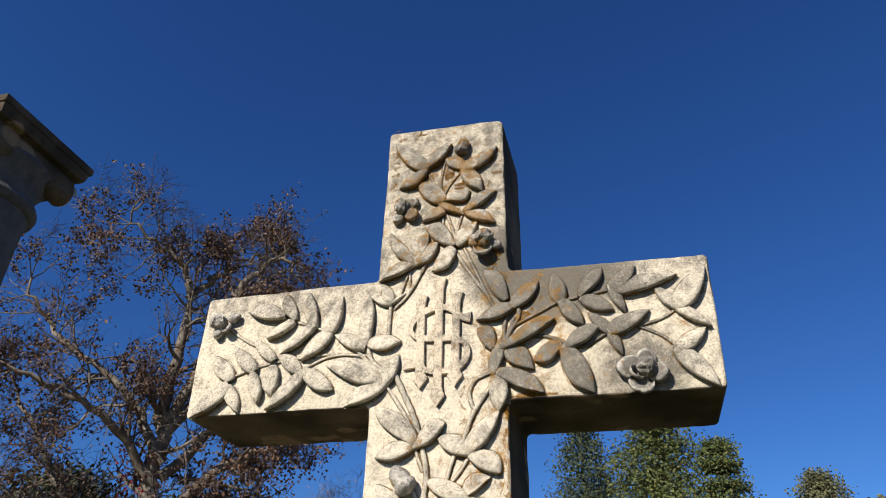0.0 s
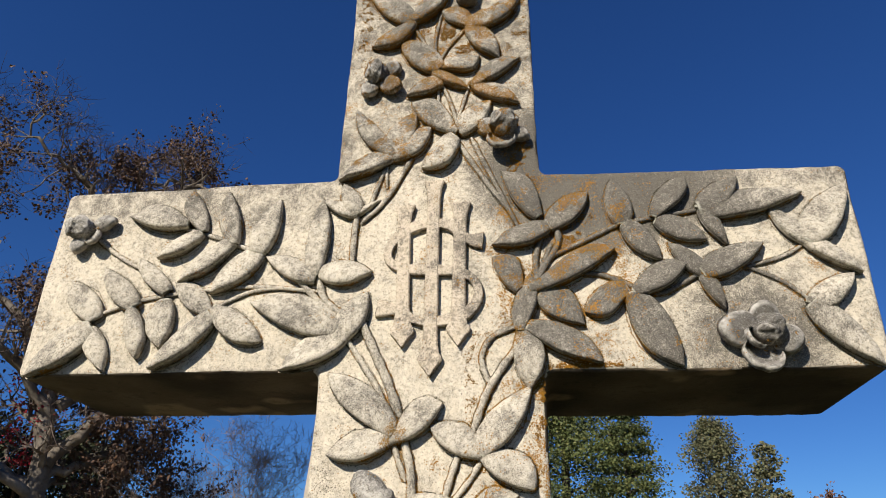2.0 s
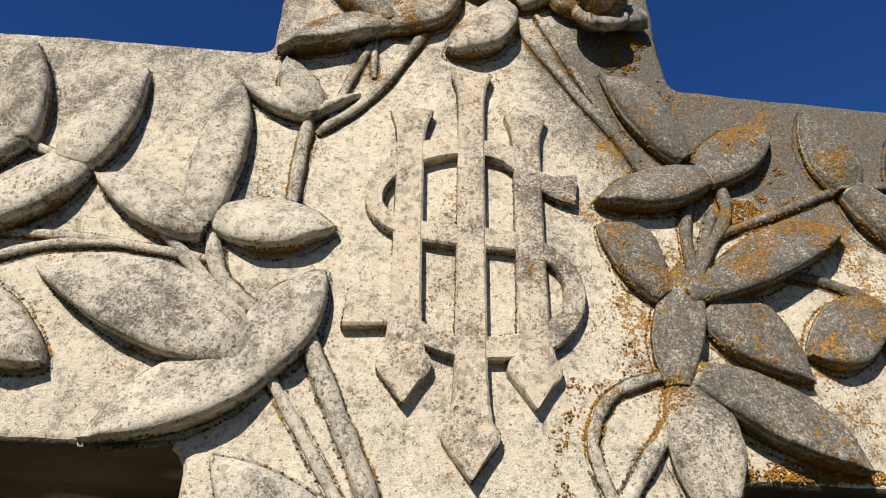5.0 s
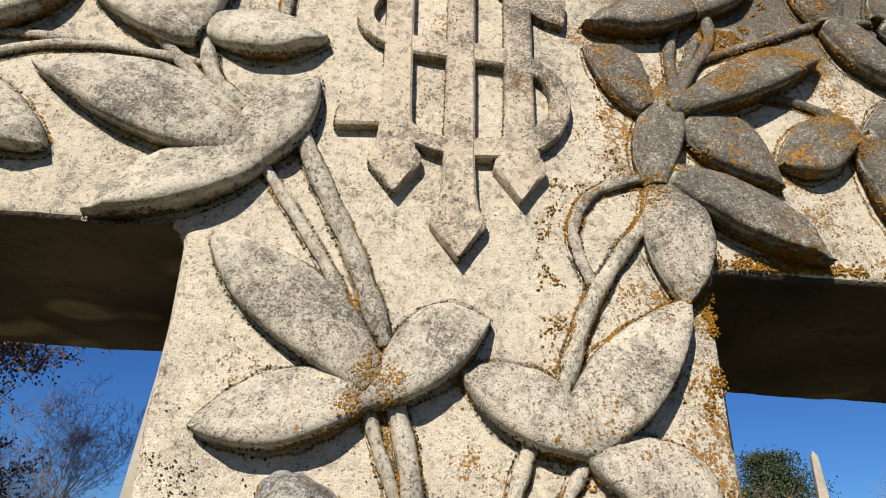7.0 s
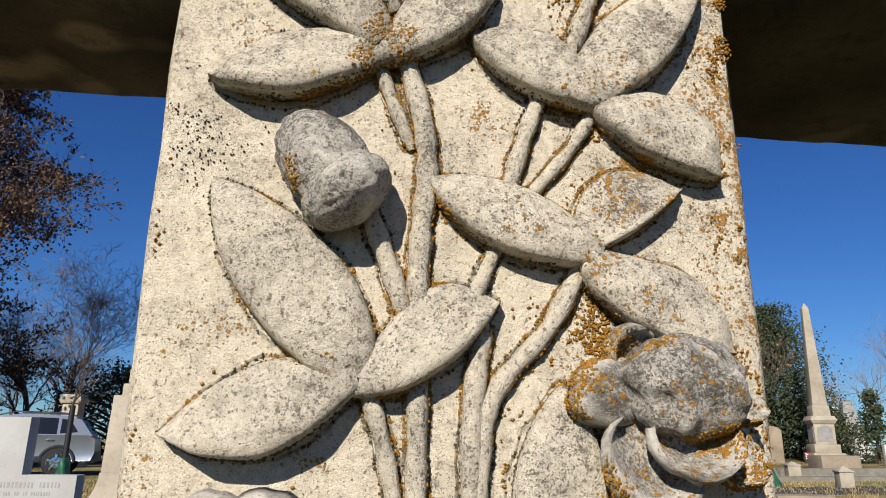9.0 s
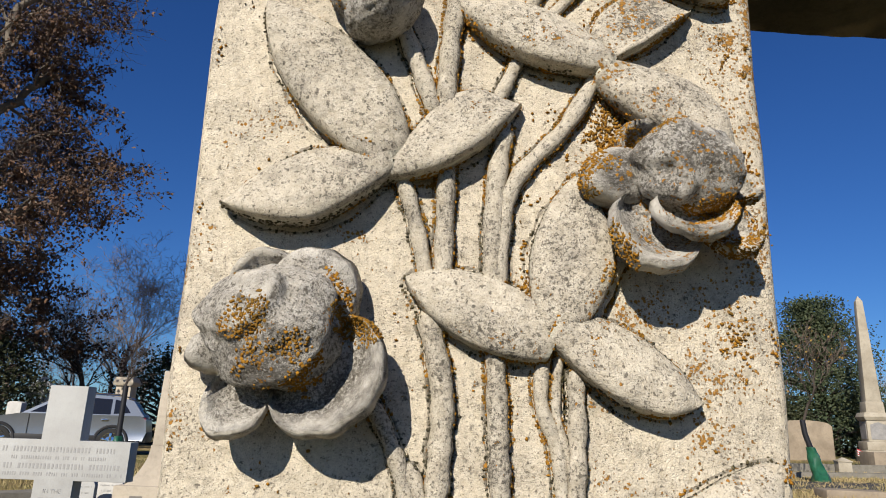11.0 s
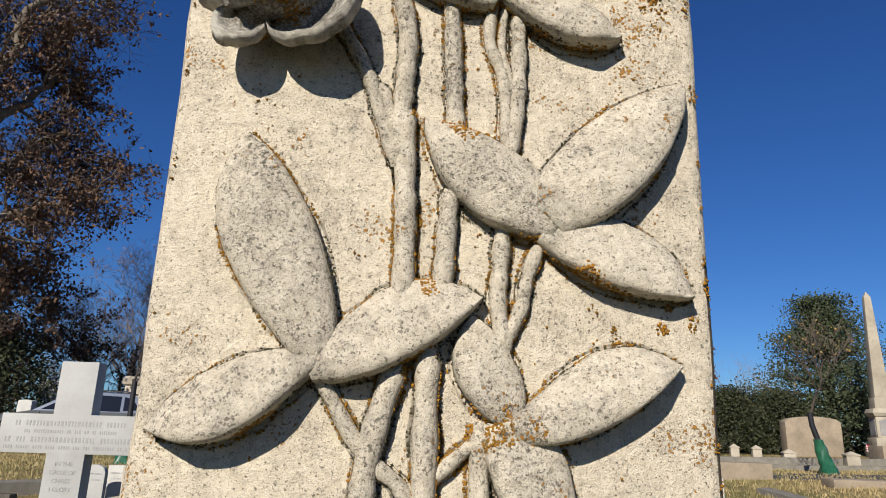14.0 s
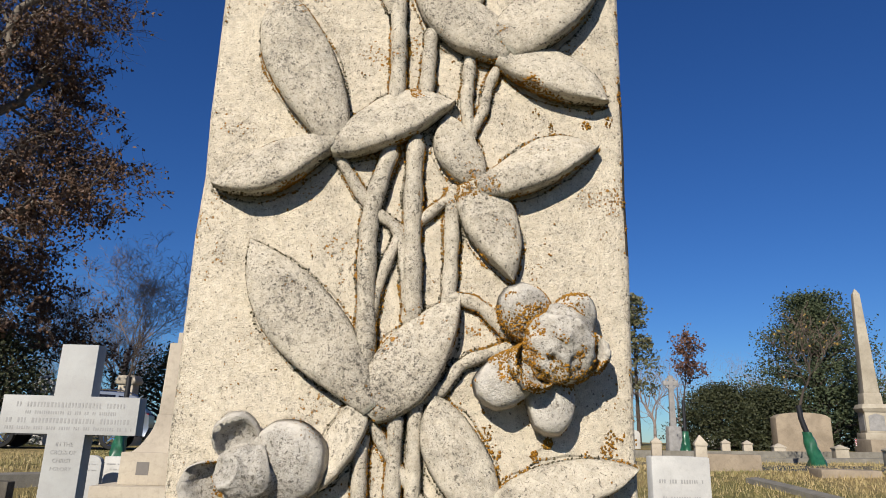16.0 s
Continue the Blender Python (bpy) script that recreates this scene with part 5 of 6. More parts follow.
leafy_tree("evergreen_tree", "dark evergreen tree at the edge of the cemetery", spot(-36, 44), 9.0, 5.0, 25, HEDGE, lambda h: (1 - h ** 2.6) ** 0.5, 460, 30, 0.28, low=0.1)
leafy_tree("creeper", "crimson creeper leaves caught in an oak's limbs", (-17.4, 21.0), 8.0, 1.3, 26, CRIMSON_LEAF, lambda h: 0.35 if h < 0.7 else 0.9, 90, 9, 0.12, low=0.62, category="vine")


def far_wood():
    """A belt of bare winter woods along the skyline."""
    rng = random.Random(77)
    wood, twigs, tips = Heap(), Heap(), []
    for i in range(46):
        az = -62 + i * 2.75 + rng.uniform(-1, 1)
        x, y = spot(az, rng.uniform(62, 90))
        h = rng.uniform(8.0, 12.0)
        grow(rng, twigs, twigs, tips, (x, y, ground_height(x, y)), (0, 0, 1), h * 0.55, 0.16, 1, 4, 0.06, 0.5, (2, 2, 2, 1, 1))
    tagged(new("far_wood", twigs.mesh("far_wood", TWIG_GREY)), "belt of bare grey-brown winter trees on the skyline", "woods", kind="stuff")


far_wood()


# ---- monuments ----
def bars(parent, x0, x1, z, high, y, rng, ink, gap=0.35):
    """Lettering too small or private to spell: a row of plain bars of its size."""
    x, n = x0, 0
    verts, faces = [], []
    while x < x1 - high * 0.5:
        w = high * rng.uniform(0.22, 0.5)
        if n and rng.random() < 0.16:
            x += high * 0.9
        t = 0.0012
        k = len(verts)
        verts += [(x, y, z), (x + w, y, z), (x + w, y, z + high), (x, y, z + high), (x, y - t, z), (x + w, y - t, z), (x + w, y - t, z + high), (x, y - t, z + high)]
        faces += [(k, k + 1, k + 5, k + 4), (k + 1, k + 2, k + 6, k + 5), (k + 2, k + 3, k + 7, k + 6), (k + 3, k, k + 4, k + 7), (k + 4, k + 5, k + 6, k + 7)]
        x += w + high * gap
        n += 1
    return tagged(part("inscription", mesh_from("inscription", verts, faces, ink, False), None, parent, "row of incised letters, weathered past reading"), kind="stuff")


def words(parent, text, at, size, ink):
    """A readable line in raised paint."""
    curve = bpy.data.curves.new("inscription", "FONT")
    curve.body, curve.size, curve.align_x, curve.extrude = text, size, "CENTER", 0.0008
    curve.materials.append(ink)
    ob = new("inscription", curve)
    ob.parent = parent
    ob.matrix_basis = pose(*at, 90, 0, 0)
    return tagged(ob, "incised line of capitals")


def white_cross():
    x, y = -2.185, 4.0
    g = ground_height(x, y)
    ob = thing("grave_cross", "plain white marble cross with inscribed arms, on a stepped base", "grave cross", (x, y, g))
    z = lambda v: v - g
    pts = [(-0.115, z(0.62)), (0.115, z(0.62)), (0.115, z(1.415)), (0.42, z(1.415)), (0.42, z(1.645)), (0.115, z(1.645)), (0.115, z(1.965)),
           (-0.115, z(1.965)), (-0.115, z(1.645)), (-0.42, z(1.645)), (-0.42, z(1.415)), (-0.115, z(1.415))]
    part("cross_body", outline_solid(pts, 0.11, 0.0, 0.004), WHITE_MARBLE, ob)
    rng = random.Random(4)
    for x0, x1, zz, h in ((-0.33, 0.34, 1.575, 0.030), (-0.27, 0.29, 1.533, 0.020), (-0.38, 0.38, 1.480, 0.030), (-0.38, 0.38, 1.440, 0.020)):
        bars(ob, x0, x1, z(zz), h, 0.0, rng, INK)
    for i, line in enumerate(("IN THE", "CROSS OF", "CHRIST", "I GLORY")):
        words(ob, line, (0, -0.0012, z(1.345 - 0.048 * i)), 0.034, INK)
    part("base_step", block(0.62, 0.40, 0.22, (0, 0.055, z(0.42)), 0.008), WHITE_MARBLE, ob)
    part("base_step", block(0.86, 0.62, 0.24, (0, 0.055, z(0.19)), 0.008), WHITE_MARBLE, ob)


white_cross()


def tan_obelisk():
    """A tall obelisk on a stepped, moulded pedestal."""
    x, y = -1.80, 6.14
    g = ground_height(x, y)
    ob = thing("obelisk", "tall tan granite obelisk on a stepped and inscribed pedestal", "monument", (x, y, g))
    z = lambda v: v - g
    part("base_step", block(1.62, 1.62, z(1.02) + 0.05, (0, 0, -0.05), 0.012), TAN_STONE, ob)
    part("base_block", block(1.32, 1.32, 0.255, (0, 0, z(1.02)), 0.010), TAN_STONE, ob)
    # cavetto plinth
    bm = bmesh.new()
    rings = []
    for k in range(9):
        f = k / 8
        half = 0.60 - 0.125 * math.sin(f * math.pi / 2) ** 0.8
        zz = z(1.275) + 0.31 * f
        rings.append([bm.verts.new((sx * half, sy * half, zz)) for sx, sy in ((-1, -1), (1, -1), (1, 1), (-1, 1))])
    for a, b in zip(rings, rings[1:]):
        for k in range(4):
            bm.faces.new((a[k], a[(k + 1) % 4], b[(k + 1) % 4], b[k]))
    bm.faces.new(rings[0][::-1])
    bm.faces.new(rings[-1])
    part("plinth", bm, TAN_STONE, ob, angle=35)
    die = part("die", block(0.94, 0.94, 0.615, (0, 0, z(1.585)), 0.006, (0.97, 0.97)), TAN_STONE, ob)
    part("cap", block(0.82, 0.82, 0.10, (0, 0, z(2.20)), 0.012), TAN_STONE, ob)
    part("cap", block(0.76, 0.76, 0.13, (0, 0, z(2.30)), 0.012), TAN_STONE, ob)
    part("shaft", block(0.68, 0.68, 2.5, (0, 0, z(2.43)), 0.006, (0.62, 0.62)), TAN_STONE, ob)
    part("tip", block(0.42, 0.42, 0.28, (0, 0, z(4.93)), 0.0, (0.05, 0.05)), TAN_STONE, ob)
    rng = random.Random(8)
    for k in range(6):
        bars(die, -0.34, 0.34 - 0.1 * (k % 2), z(2.08 - 0.085 * k), 0.032, -0.468 + 0.0002 * k, rng, INK)
    part("inscription", block(0.10, 0.004, 0.10, (-0.47, -0.661, z(1.10)), 0.0), INK_DARK, ob, "single worn initial")


tan_obelisk()


def tall_obelisk(name, label, at, foot, pedestal, top, w0, w1, material, panel=True, group=""):
    """An obelisk on a pedestal: plinths, die with recessed panels, cornice, tapered shaft and point."""
    x, y = at
    g = ground_height(x, y)
    ob = thing(name, label, "monument", (x, y, g), turn=-14, group=group)
    h = pedestal - foot
    z0 = foot - g
    part("base_step", block(w0 * 2.1, w0 * 2.1, h * 0.16 + 0.2, (0, 0, z0 - 0.2), 0.02), material, ob)
    part("base_step", block(w0 * 1.75, w0 * 1.75, h * 0.15, (0, 0, z0 + h * 0.16), 0.03), material, ob)
    die = part("die", block(w0 * 1.4, w0 * 1.4, h * 0.36, (0, 0, z0 + h * 0.31), 0.02), material, ob)
    if panel:
        for a in range(4):
            m = pose(0, 0, 0, 0, 0, 90 * a)
            bm = outline_solid([(-w0 * 0.5, z0 + h * 0.35), (w0 * 0.5, z0 + h * 0.35), (w0 * 0.5, z0 + h * 0.60), (0, z0 + h * 0.645), (-w0 * 0.5, z0 + h * 0.60)], 0.02, -w0 * 0.7 - 0.012)
            part("panel", bm, GREY_STONE, die).matrix_basis = m
    part("cornice", block(w0 * 1.5, w0 * 1.5, h * 0.06, (0, 0, z0 + h * 0.67), 0.01, (1.15, 1.15)), material, ob)
    part("cornice", block(w0 * 1.78, w0 * 1.78, h * 0.08, (0, 0, z0 + h * 0.73), 0.02, (0.86, 0.86)), material, ob)
    part("plinth", block(w0 * 1.2, w0 * 1.2, h * 0.19, (0, 0, z0 + h * 0.81), 0.01, (0.93, 0.93)), material, ob)
    tip = (top - pedestal) * 0.055
    part("shaft", block(w0, w0, top - pedestal - tip, (0, 0, pedestal - g), 0.008, (w1 / w0, w1 / w0)), material, ob)
    part("tip", block(w1, w1, tip, (0, 0, top - g - tip), 0.0, (0.06, 0.06)), material, ob)
    return ob


tall_obelisk("obelisk", "tall weathered tan stone obelisk on a panelled pedestal", (16.42, 24.75), 1.36, 3.40, 7.36, 0.52, 0.23, OBELISK_STONE, group="far obelisks")
tall_obelisk("obelisk", "small dark grey obelisk among far graves", spot(35.0, 44), 1.4, 2.6, 4.4, 0.9, 0.5, GREY_STONE, False, group="far obelisks")
tall_obelisk("obelisk", "slender pale stone shaft among far graves", spot(34.2, 40), 1.4, 2.0, 3.9, 0.32, 0.26, PALE_MARBLE, False, group="far obelisks")
tall_obelisk("obelisk", "pale stone obelisk rising before green trees", (-2.35, 28.0), 1.0, 3.2, 8.0, 0.62, 0.42, PALE_MARBLE, group="far obelisks")


def ionic_column():
    """A weathered column with a square abacus and scrolled capital."""
    x, y, r, top = -1.375, 0.05, 0.118, 3.0
    g = ground_height(x, y)
    ob = thing("column", "blackened stone column with a scrolled Ionic capital and speckled shaft", "column", (x, y, g))
    z = lambda v: v - g - 0.035
    part("pedestal", block(0.52, 0.52, 0.5, (0, 0, -0.02), 0.012), DARK_STONE, ob)
    prof = [(0.175, z(0.73)), (0.18, z(0.76)), (0.16, z(0.80)), (0.145, z(0.83)), (0.152, z(0.86)), (0.140, z(0.90)), (0.140, z(1.4)), (0.137, z(2.0)), (0.128, z(2.76)), (0.134, z(2.79))]
    part("shaft", mesh_from("shaft", *lathe(prof, 40), COLUMN_STONE), None, ob, "speckled grey granite shaft")
    neck = [(0.134, z(2.785)), (0.146, z(2.795)), (0.150, z(2.808)), (0.144, z(2.822)), (0.130, z(2.828)), (0.128, z(2.865)), (0.136, z(2.885)), (0.150, z(2.91)), (0.158, z(2.925)), (0.150, z(2.94))]
    part("neck", mesh_from("neck", *lathe(neck, 40), COLUMN_STONE), None, ob)
    # the cushion whose ends roll into the scrolls
    part("cushion", block(0.285, 0.315, 0.062, (0, 0, z(2.915)), 0.018), STAIN_AND_SHADE, ob)
    part("abacus", block(0.325, 0.325, 0.034, (0, 0, z(2.974)), 0.008, (1.04, 1.04)), STAIN_AND_SHADE, ob)
    part("abacus_lip", block(0.345, 0.345, 0.024, (0, 0, z(3.006)), 0.006, (1.01, 1.01)), STAIN_AND_SHADE, ob)
    for sx in (-1, 1):
        roll = [(0.034, -0.158), (0.040, -0.15), (0.033, -0.08), (0.029, 0.0), (0.033, 0.08), (0.040, 0.15), (0.034, 0.158)]
        v, f = lathe(roll, 20)
        v = [(sx * 0.108 + p[0], p[2], z(2.928) + p[1]) for p in v]
        part("scroll", mesh_from("scroll", v, f, STAIN_AND_SHADE), None, ob)
        for sy in (-1, 1):
            pts = []
            for k in range(46):
                a = k * 0.36
                rr = 0.040 * (1 - k / 50)
                pts.append((sx * (0.108 + rr * math.cos(a)), sy * 0.159, z(2.928) + rr * math.sin(a)))
            v, f = tube(pts, [0.0055 * (1 - 0.5 * k / 46) for k in range(46)], 6)
            part("spiral", mesh_from("spiral", v, f, PALE_MARBLE), None, ob, "pale weathered scroll edge")


ionic_column()


def headstone(name, label, at, wide, thick, top, material, style="flat", turn=0.0, lines=0, group="", ink=None):
    x, y = at
    g = ground_height(x, y)
    h = top - g
    ob = thing(name, label, "headstone", (x, y, g), turn, group)
    if style == "post":
        part("body", block(wide, thick, h * 0.72 + 0.05, (0, 0, -0.05), 0.012), material, ob)
        part("cap", block(wide * 1.12, thick * 1.12, h * 0.08, (0, 0, h * 0.72), 0.008), material, ob)
        part("point", block(wide * 1.02, thick * 1.02, h * 0.20, (0, 0, h * 0.80), 0.004, (0.12, 0.12)), material, ob)
        return ob
    n = 14
    pts = [(-wide / 2, -0.05), (wide / 2, -0.05)]
    for k in range(n + 1):
        f = k / n
        xx = wide / 2 - wide * f
        rise = {"flat": 0.012, "round": 0.30, "hump": 0.10}[style] * wide
        pts.append((xx, h - rise + rise * math.sqrt(max(0, 1 - (2 * f - 1) ** 2)) if style != "flat" else h - rise * (2 * f - 1) ** 2))
    part("body", outline_solid(pts, thick, -thick / 2, min(0.012, thick * 0.1)), material, ob, angle=30)
    rng = random.Random(round(x * 100))
    for k in range(lines):
        s = 0.30 + 0.1 * rng.random()
        bars(ob, -wide * s, wide * s, h * (0.82 - 0.11 * k), wide * 0.06, -thick / 2 - 0.001, rng, ink or INK)
    return ob


headstone("headstone", "flat-topped grey granite headstone with faint lettering", (1.85, 4.72), 0.43, 0.11, 1.368, PALE_MARBLE, "flat", 3, 3)
headstone("headstone", "small pale marble headstone by a grassy kerb", spot(-24.6, 9.0), 0.26, 0.08, 1.16, WHITE_MARBLE, "round", 0, 2, group="small headstones")
headstone("headstone", "small grey headstone beside the white one", spot(-22.9, 9.3), 0.28, 0.08, 1.14, PALE_MARBLE, "flat", 4, 2, group="small headstones")
headstone("headstone", "low dark headstone in shade", spot(-30.4, 7.6), 0.34, 0.12, 0.98, DARK_STONE, "flat", 0, 0, group="small headstones")
headstone("headstone", "short pale stone marker", spot(-27.0, 12.0), 0.22, 0.14, 1.08, PALE_MARBLE, "flat", 8, 0, group="small headstones")
headstone("headstone", "slim tapering pale stone", spot(-29.8, 26.0), 0.45, 0.3, 2.3, PALE_MARBLE, "hump", 0, 0, group="small headstones")
headstone("boulder_headstone", "large rough brown stone with a rounded top", spot(28.6, 30), 1.95, 0.7, 2.70, BROWN_STONE, "hump", -10, 0)
for az, d, w, top, mat in ((18.4, 20, 0.26, 1.60, TAN_STONE), (21.6, 12.8, 0.19, 1.60, TAN_STONE), (23.4, 25, 0.26, 1.62, TAN_STONE), (24.9, 24, 0.26, 1.60, TAN_STONE), (27.0, 21, 0.30, 1.52, TAN_STONE), (30.9, 20, 0.30, 1.52, OBELISK_STONE), (34.0, 16, 0.26, 1.52, OBELISK_STONE)):
    headstone("corner_post", "squat stone plot post with a pyramid top", spot(az, d), w, w, top, mat, "post", -12, group="plot posts")
for az, d, w, top, st in ((16.8, 34, 0.5, 2.0, "round"), (22.4, 38, 0.6, 1.9, "flat"), (35.6, 34, 0.6, 2.3, "round"), (37.2, 28, 0.5, 2.0, "flat"), (38.5, 36, 0.7, 2.6, "hump"), (-33.5, 22, 0.6, 1.4, "round"), (-35.5, 26, 0.6, 1.6, "flat")):
    headstone("headstone", "weathered pale headstone in the distance", spot(az, d), w, 0.16, top, PALE_MARBLE, st, random.Random(round(az * 10)).uniform(-12, 12), group="far headstones")


def wheel_cross(name, label, at, foot, top, wide, material, base=True, group="", stout=0.10):
    """A ringed cross on a tapering shaft."""
    x, y = at
    g = ground_height(x, y)
    ob = thing(name, label, "grave cross", (x, y, g), group=group)
    r = wide * 0.36
    zc = top - g - wide * 0.5
    a = wide * stout
    pts = [(-a * 1.5, foot - g), (a * 1.5, foot - g), (a, zc - a), (wide / 2, zc - a * 1.2), (wide / 2, zc + a * 1.2), (a, zc + a), (a * 1.2, top - g), (-a * 1.2, top - g), (-a, zc + a), (-wide / 2, zc + a * 1.2), (-wide / 2, zc - a * 1.2), (-a, zc - a)]
    part("cross_body", outline_solid(pts, wide * 0.2, -wide * 0.1, 0.006), material, ob)
    bm = bmesh.new()
    n, w, t = 40, wide * 0.055, wide * 0.07
    rings = []
    for k in range(n):
        q = 2 * math.pi * k / n
        c, s = math.cos(q), math.sin(q)
        rings.append([bm.verts.new((c * (r + u), v, zc + s * (r + u))) for u, v in ((-w, -t), (w, -t), (w, t), (-w, t))])
    for k in range(n):
        p, q = rings[k], rings[(k + 1) % n]
        for i in range(4):
            bm.faces.new((p[i], p[(i + 1) % 4], q[(i + 1) % 4], q[i]))
    part("ring", bm, material, ob)
    if base:
        part("base_step", block(wide * 0.9, wide * 0.7, 0.22 + foot - g, (0, 0, -0.06), 0.01, (0.9, 0.9)), material, ob)
    return ob


wheel_cross("wheel_cross", "grey stone ringed cross in the shade of trees", spot(-28.5, 28), 1.1, 3.2, 1.0, PALE_MARBLE, group="ringed crosses")
wheel_cross("wheel_cross", "tall grey ringed cross on a stepped base", spot(19.75, 30), 1.95, 4.15, 0.62, GREY_STONE, group="ringed crosses", stout=0.14)


def pillar():
    x, y = spot(-23.0, 29)
    g = ground_height(x, y)
    ob = thing("stone_pillar", "square tan stone pillar with a moulded cap", "monument", (x, y, g))
    part("base_step", block(1.1, 1.1, 0.7, (0, 0, -0.05), 0.01), TAN_STONE, ob)
    part("shaft", block(0.60, 0.60, 3.10 - g - 0.6, (0, 0, 0.6), 0.012, (0.92, 0.92)), TAN_STONE, ob)
    part("cap", block(0.70, 0.70, 0.14, (0, 0, 3.10 - g), 0.012, (1.12, 1.12)), TAN_STONE, ob)
    part("cap", block(0.76, 0.76, 0.18, (0, 0, 3.24 - g), 0.015, (0.8, 0.8)), TAN_STONE, ob)


pillar()


# ---- saplings with watering bags ----
BAG = plain("green_bag_vinyl", (0.02, 0.11, 0.055), 0.3, spec=0.5, vary=0.5, scale=12)
GUARD = plain("black_guard", (0.014, 0.014, 0.017), 0.5)
YELLOW_LEAF = leafy("yellowed_leaf", (0.25, 0.17, 0.04), (0.20, 0.12, 0.04), (0.33, 0.22, 0.06))


def sapling(label, at, bag, guard, height, seed, leaf_material, leaves, lean=0.0, crown_low=0.5, leaf_size=0.06):
    """A young tree in a green watering bag with a black trunk guard."""
    x, y = at
    g = ground_height(x, y)
    rng = random.Random(seed)
    ob = thing("sapling", label, "young tree", (x, y, g), group="saplings")
    verts, faces = [], []
    rows, sides = 9, 20
    for i in range(rows + 1):
        f = i / rows
        for k in range(sides):
            a = 2 * math.pi * k / sides
            r = bag * (0.27 - 0.15 * f ** 0.8) * (1 + 0.13 * math.sin(3 * a + 4 * f + seed) + 0.30 * noise.noise((math.cos(a) * 2, math.sin(a) * 2, f * 7 + seed)))
            verts.append((r * math.cos(a) + lean * f * bag, r * math.sin(a), bag * f))
    for i in range(rows):
        for k in range(sides):
            q = (k + 1) % sides
            faces.append((i * sides + k, i * sides + q, (i + 1) * sides + q, (i + 1) * sides + k))
    faces.append(tuple(range(rows * sides, (rows + 1) * sides)))
    part("watering_bag", mesh_from("watering_bag", verts, faces, BAG), None, ob, "creased green vinyl watering bag")
    v, f = tube([(lean * bag * 0.8, 0, bag * 0.8), (lean * (bag + guard) * 0.9, 0, bag + guard * 0.5), (lean * (bag + guard), 0, bag + guard)], [0.055, 0.052, 0.05], 10)
    part("trunk_guard", mesh_from("trunk_guard", v, f, GUARD), None, ob, "black plastic trunk guard")
    wood, twigs, tips, crown = Heap(), Heap(), [], Heap()
    z0 = bag + guard
    grow(rng, wood, twigs, tips, (lean * z0, 0, z0 - 0.1), (lean * 0.6, 0, 1), (height - z0) * 0.9, 0.03, 1, 4, 0.10, 0.55, (2, 2, 1, 1, 1))
    tagged(part("stem", wood.mesh("stem", BARK_DARK, True), None, ob), kind="stuff")
    part("branchwork", twigs.mesh("branchwork", TWIG), None, ob)
    for _ in range(leaves):
        p = rng.choice(tips)
        small_leaf(crown, p + Vector((rng.gauss(0, 0.06), rng.gauss(0, 0.06), rng.gauss(0, 0.06))), leaf_size, rng, 0.4)
    part("crown", crown.mesh("crown", leaf_material), None, ob)
    return ob


sapling("thin sapling with few yellowed leaves in a green watering bag", spot(29.4, 16), 0.66, 0.52, 2.6, 2, YELLOW_LEAF, 70, lean=-0.22)
sapling("young tree with russet leaves in a green watering bag", spot(20.6, 25), 0.72, 1.05, 3.25, 6, RED_LEAF, 1300, leaf_size=0.10)
sapling("bare sapling in a green watering bag with a black guard", spot(-23.0, 15), 0.62, 0.95, 2.2, 9, YELLOW_LEAF, 0)


def grave_flag(at):
    """A little flag on a stick, its striped cloth hanging in folds."""
    x, y = at
    ob = thing("grave_flag", "small red and white cloth flag on a wooden stick", "flag", (x, y, ground_height(x, y)))
    part("stick", mesh_from("stick", *tube([(0, 0, -0.05), (0, 0, 0.52)], [0.006, 0.006], 6), TWIG), None, ob)
    for row, paint in enumerate((plain("flag_red", (0.42, 0.03, 0.04), 0.8), plain("flag_white", (0.6, 0.6, 0.6), 0.8)) * 3):
        z0 = 0.50 - 0.035 * row
        verts = [(0.006 + 0.022 * i, 0.02 * math.sin(i * 1.3) + s * 0.002, z0 - d - 0.010 * i) for i in range(12) for d in (0.0, 0.035) for s in (-1, 1)]
        faces = []
        for i in range(11):
            a, b = i * 4, i * 4 + 4
            faces += [(a, b, b + 2, a + 2), (a + 1, a + 3, b + 3, b + 1), (a, a + 1, b + 1, b), (a + 2, b + 2, b + 3, a + 3)]
        part("stripe", mesh_from("stripe", verts, faces, paint, False), None, ob, "faded cloth stripe")


grave_flag(spot(31.9, 25.5))


# ---- kerbs, path, ledger ----
def ribbon_on_ground(name, label, category, points, wide, high, material, kind="structure"):
    """A long low strip that follows the ground."""
    way = spline([(x, y, 0) for x, y in points], 8)
    verts, faces = [], []
    n = len(way)
    for i, p in enumerate(way):
        d = (way[min(i + 1, n - 1)] - way[max(i - 1, 0)]).normalized()
        q = Vector((-d.y, d.x, 0)) * wide / 2
        for s in (-1, 1):
            a = p + q * s
            zz = ground_height(a.x, a.y)
            verts += [(a.x, a.y, zz - 0.1), (a.x, a.y, zz + high)]
    for i in range(n - 1):
        a, b = i * 4, (i + 1) * 4
        faces += [(a, a + 1, b + 1, b), (a + 1, a + 3, b + 3, b + 1), (a + 3, a + 2, b + 2, b + 3)]
    faces += [(0, 2, 3, 1), (4 * n - 4, 4 * n - 3, 4 * n - 1, 4 * n - 2)]
    tagged(new(name, mesh_from(name, verts, faces, material, False)), label, category, kind=kind)


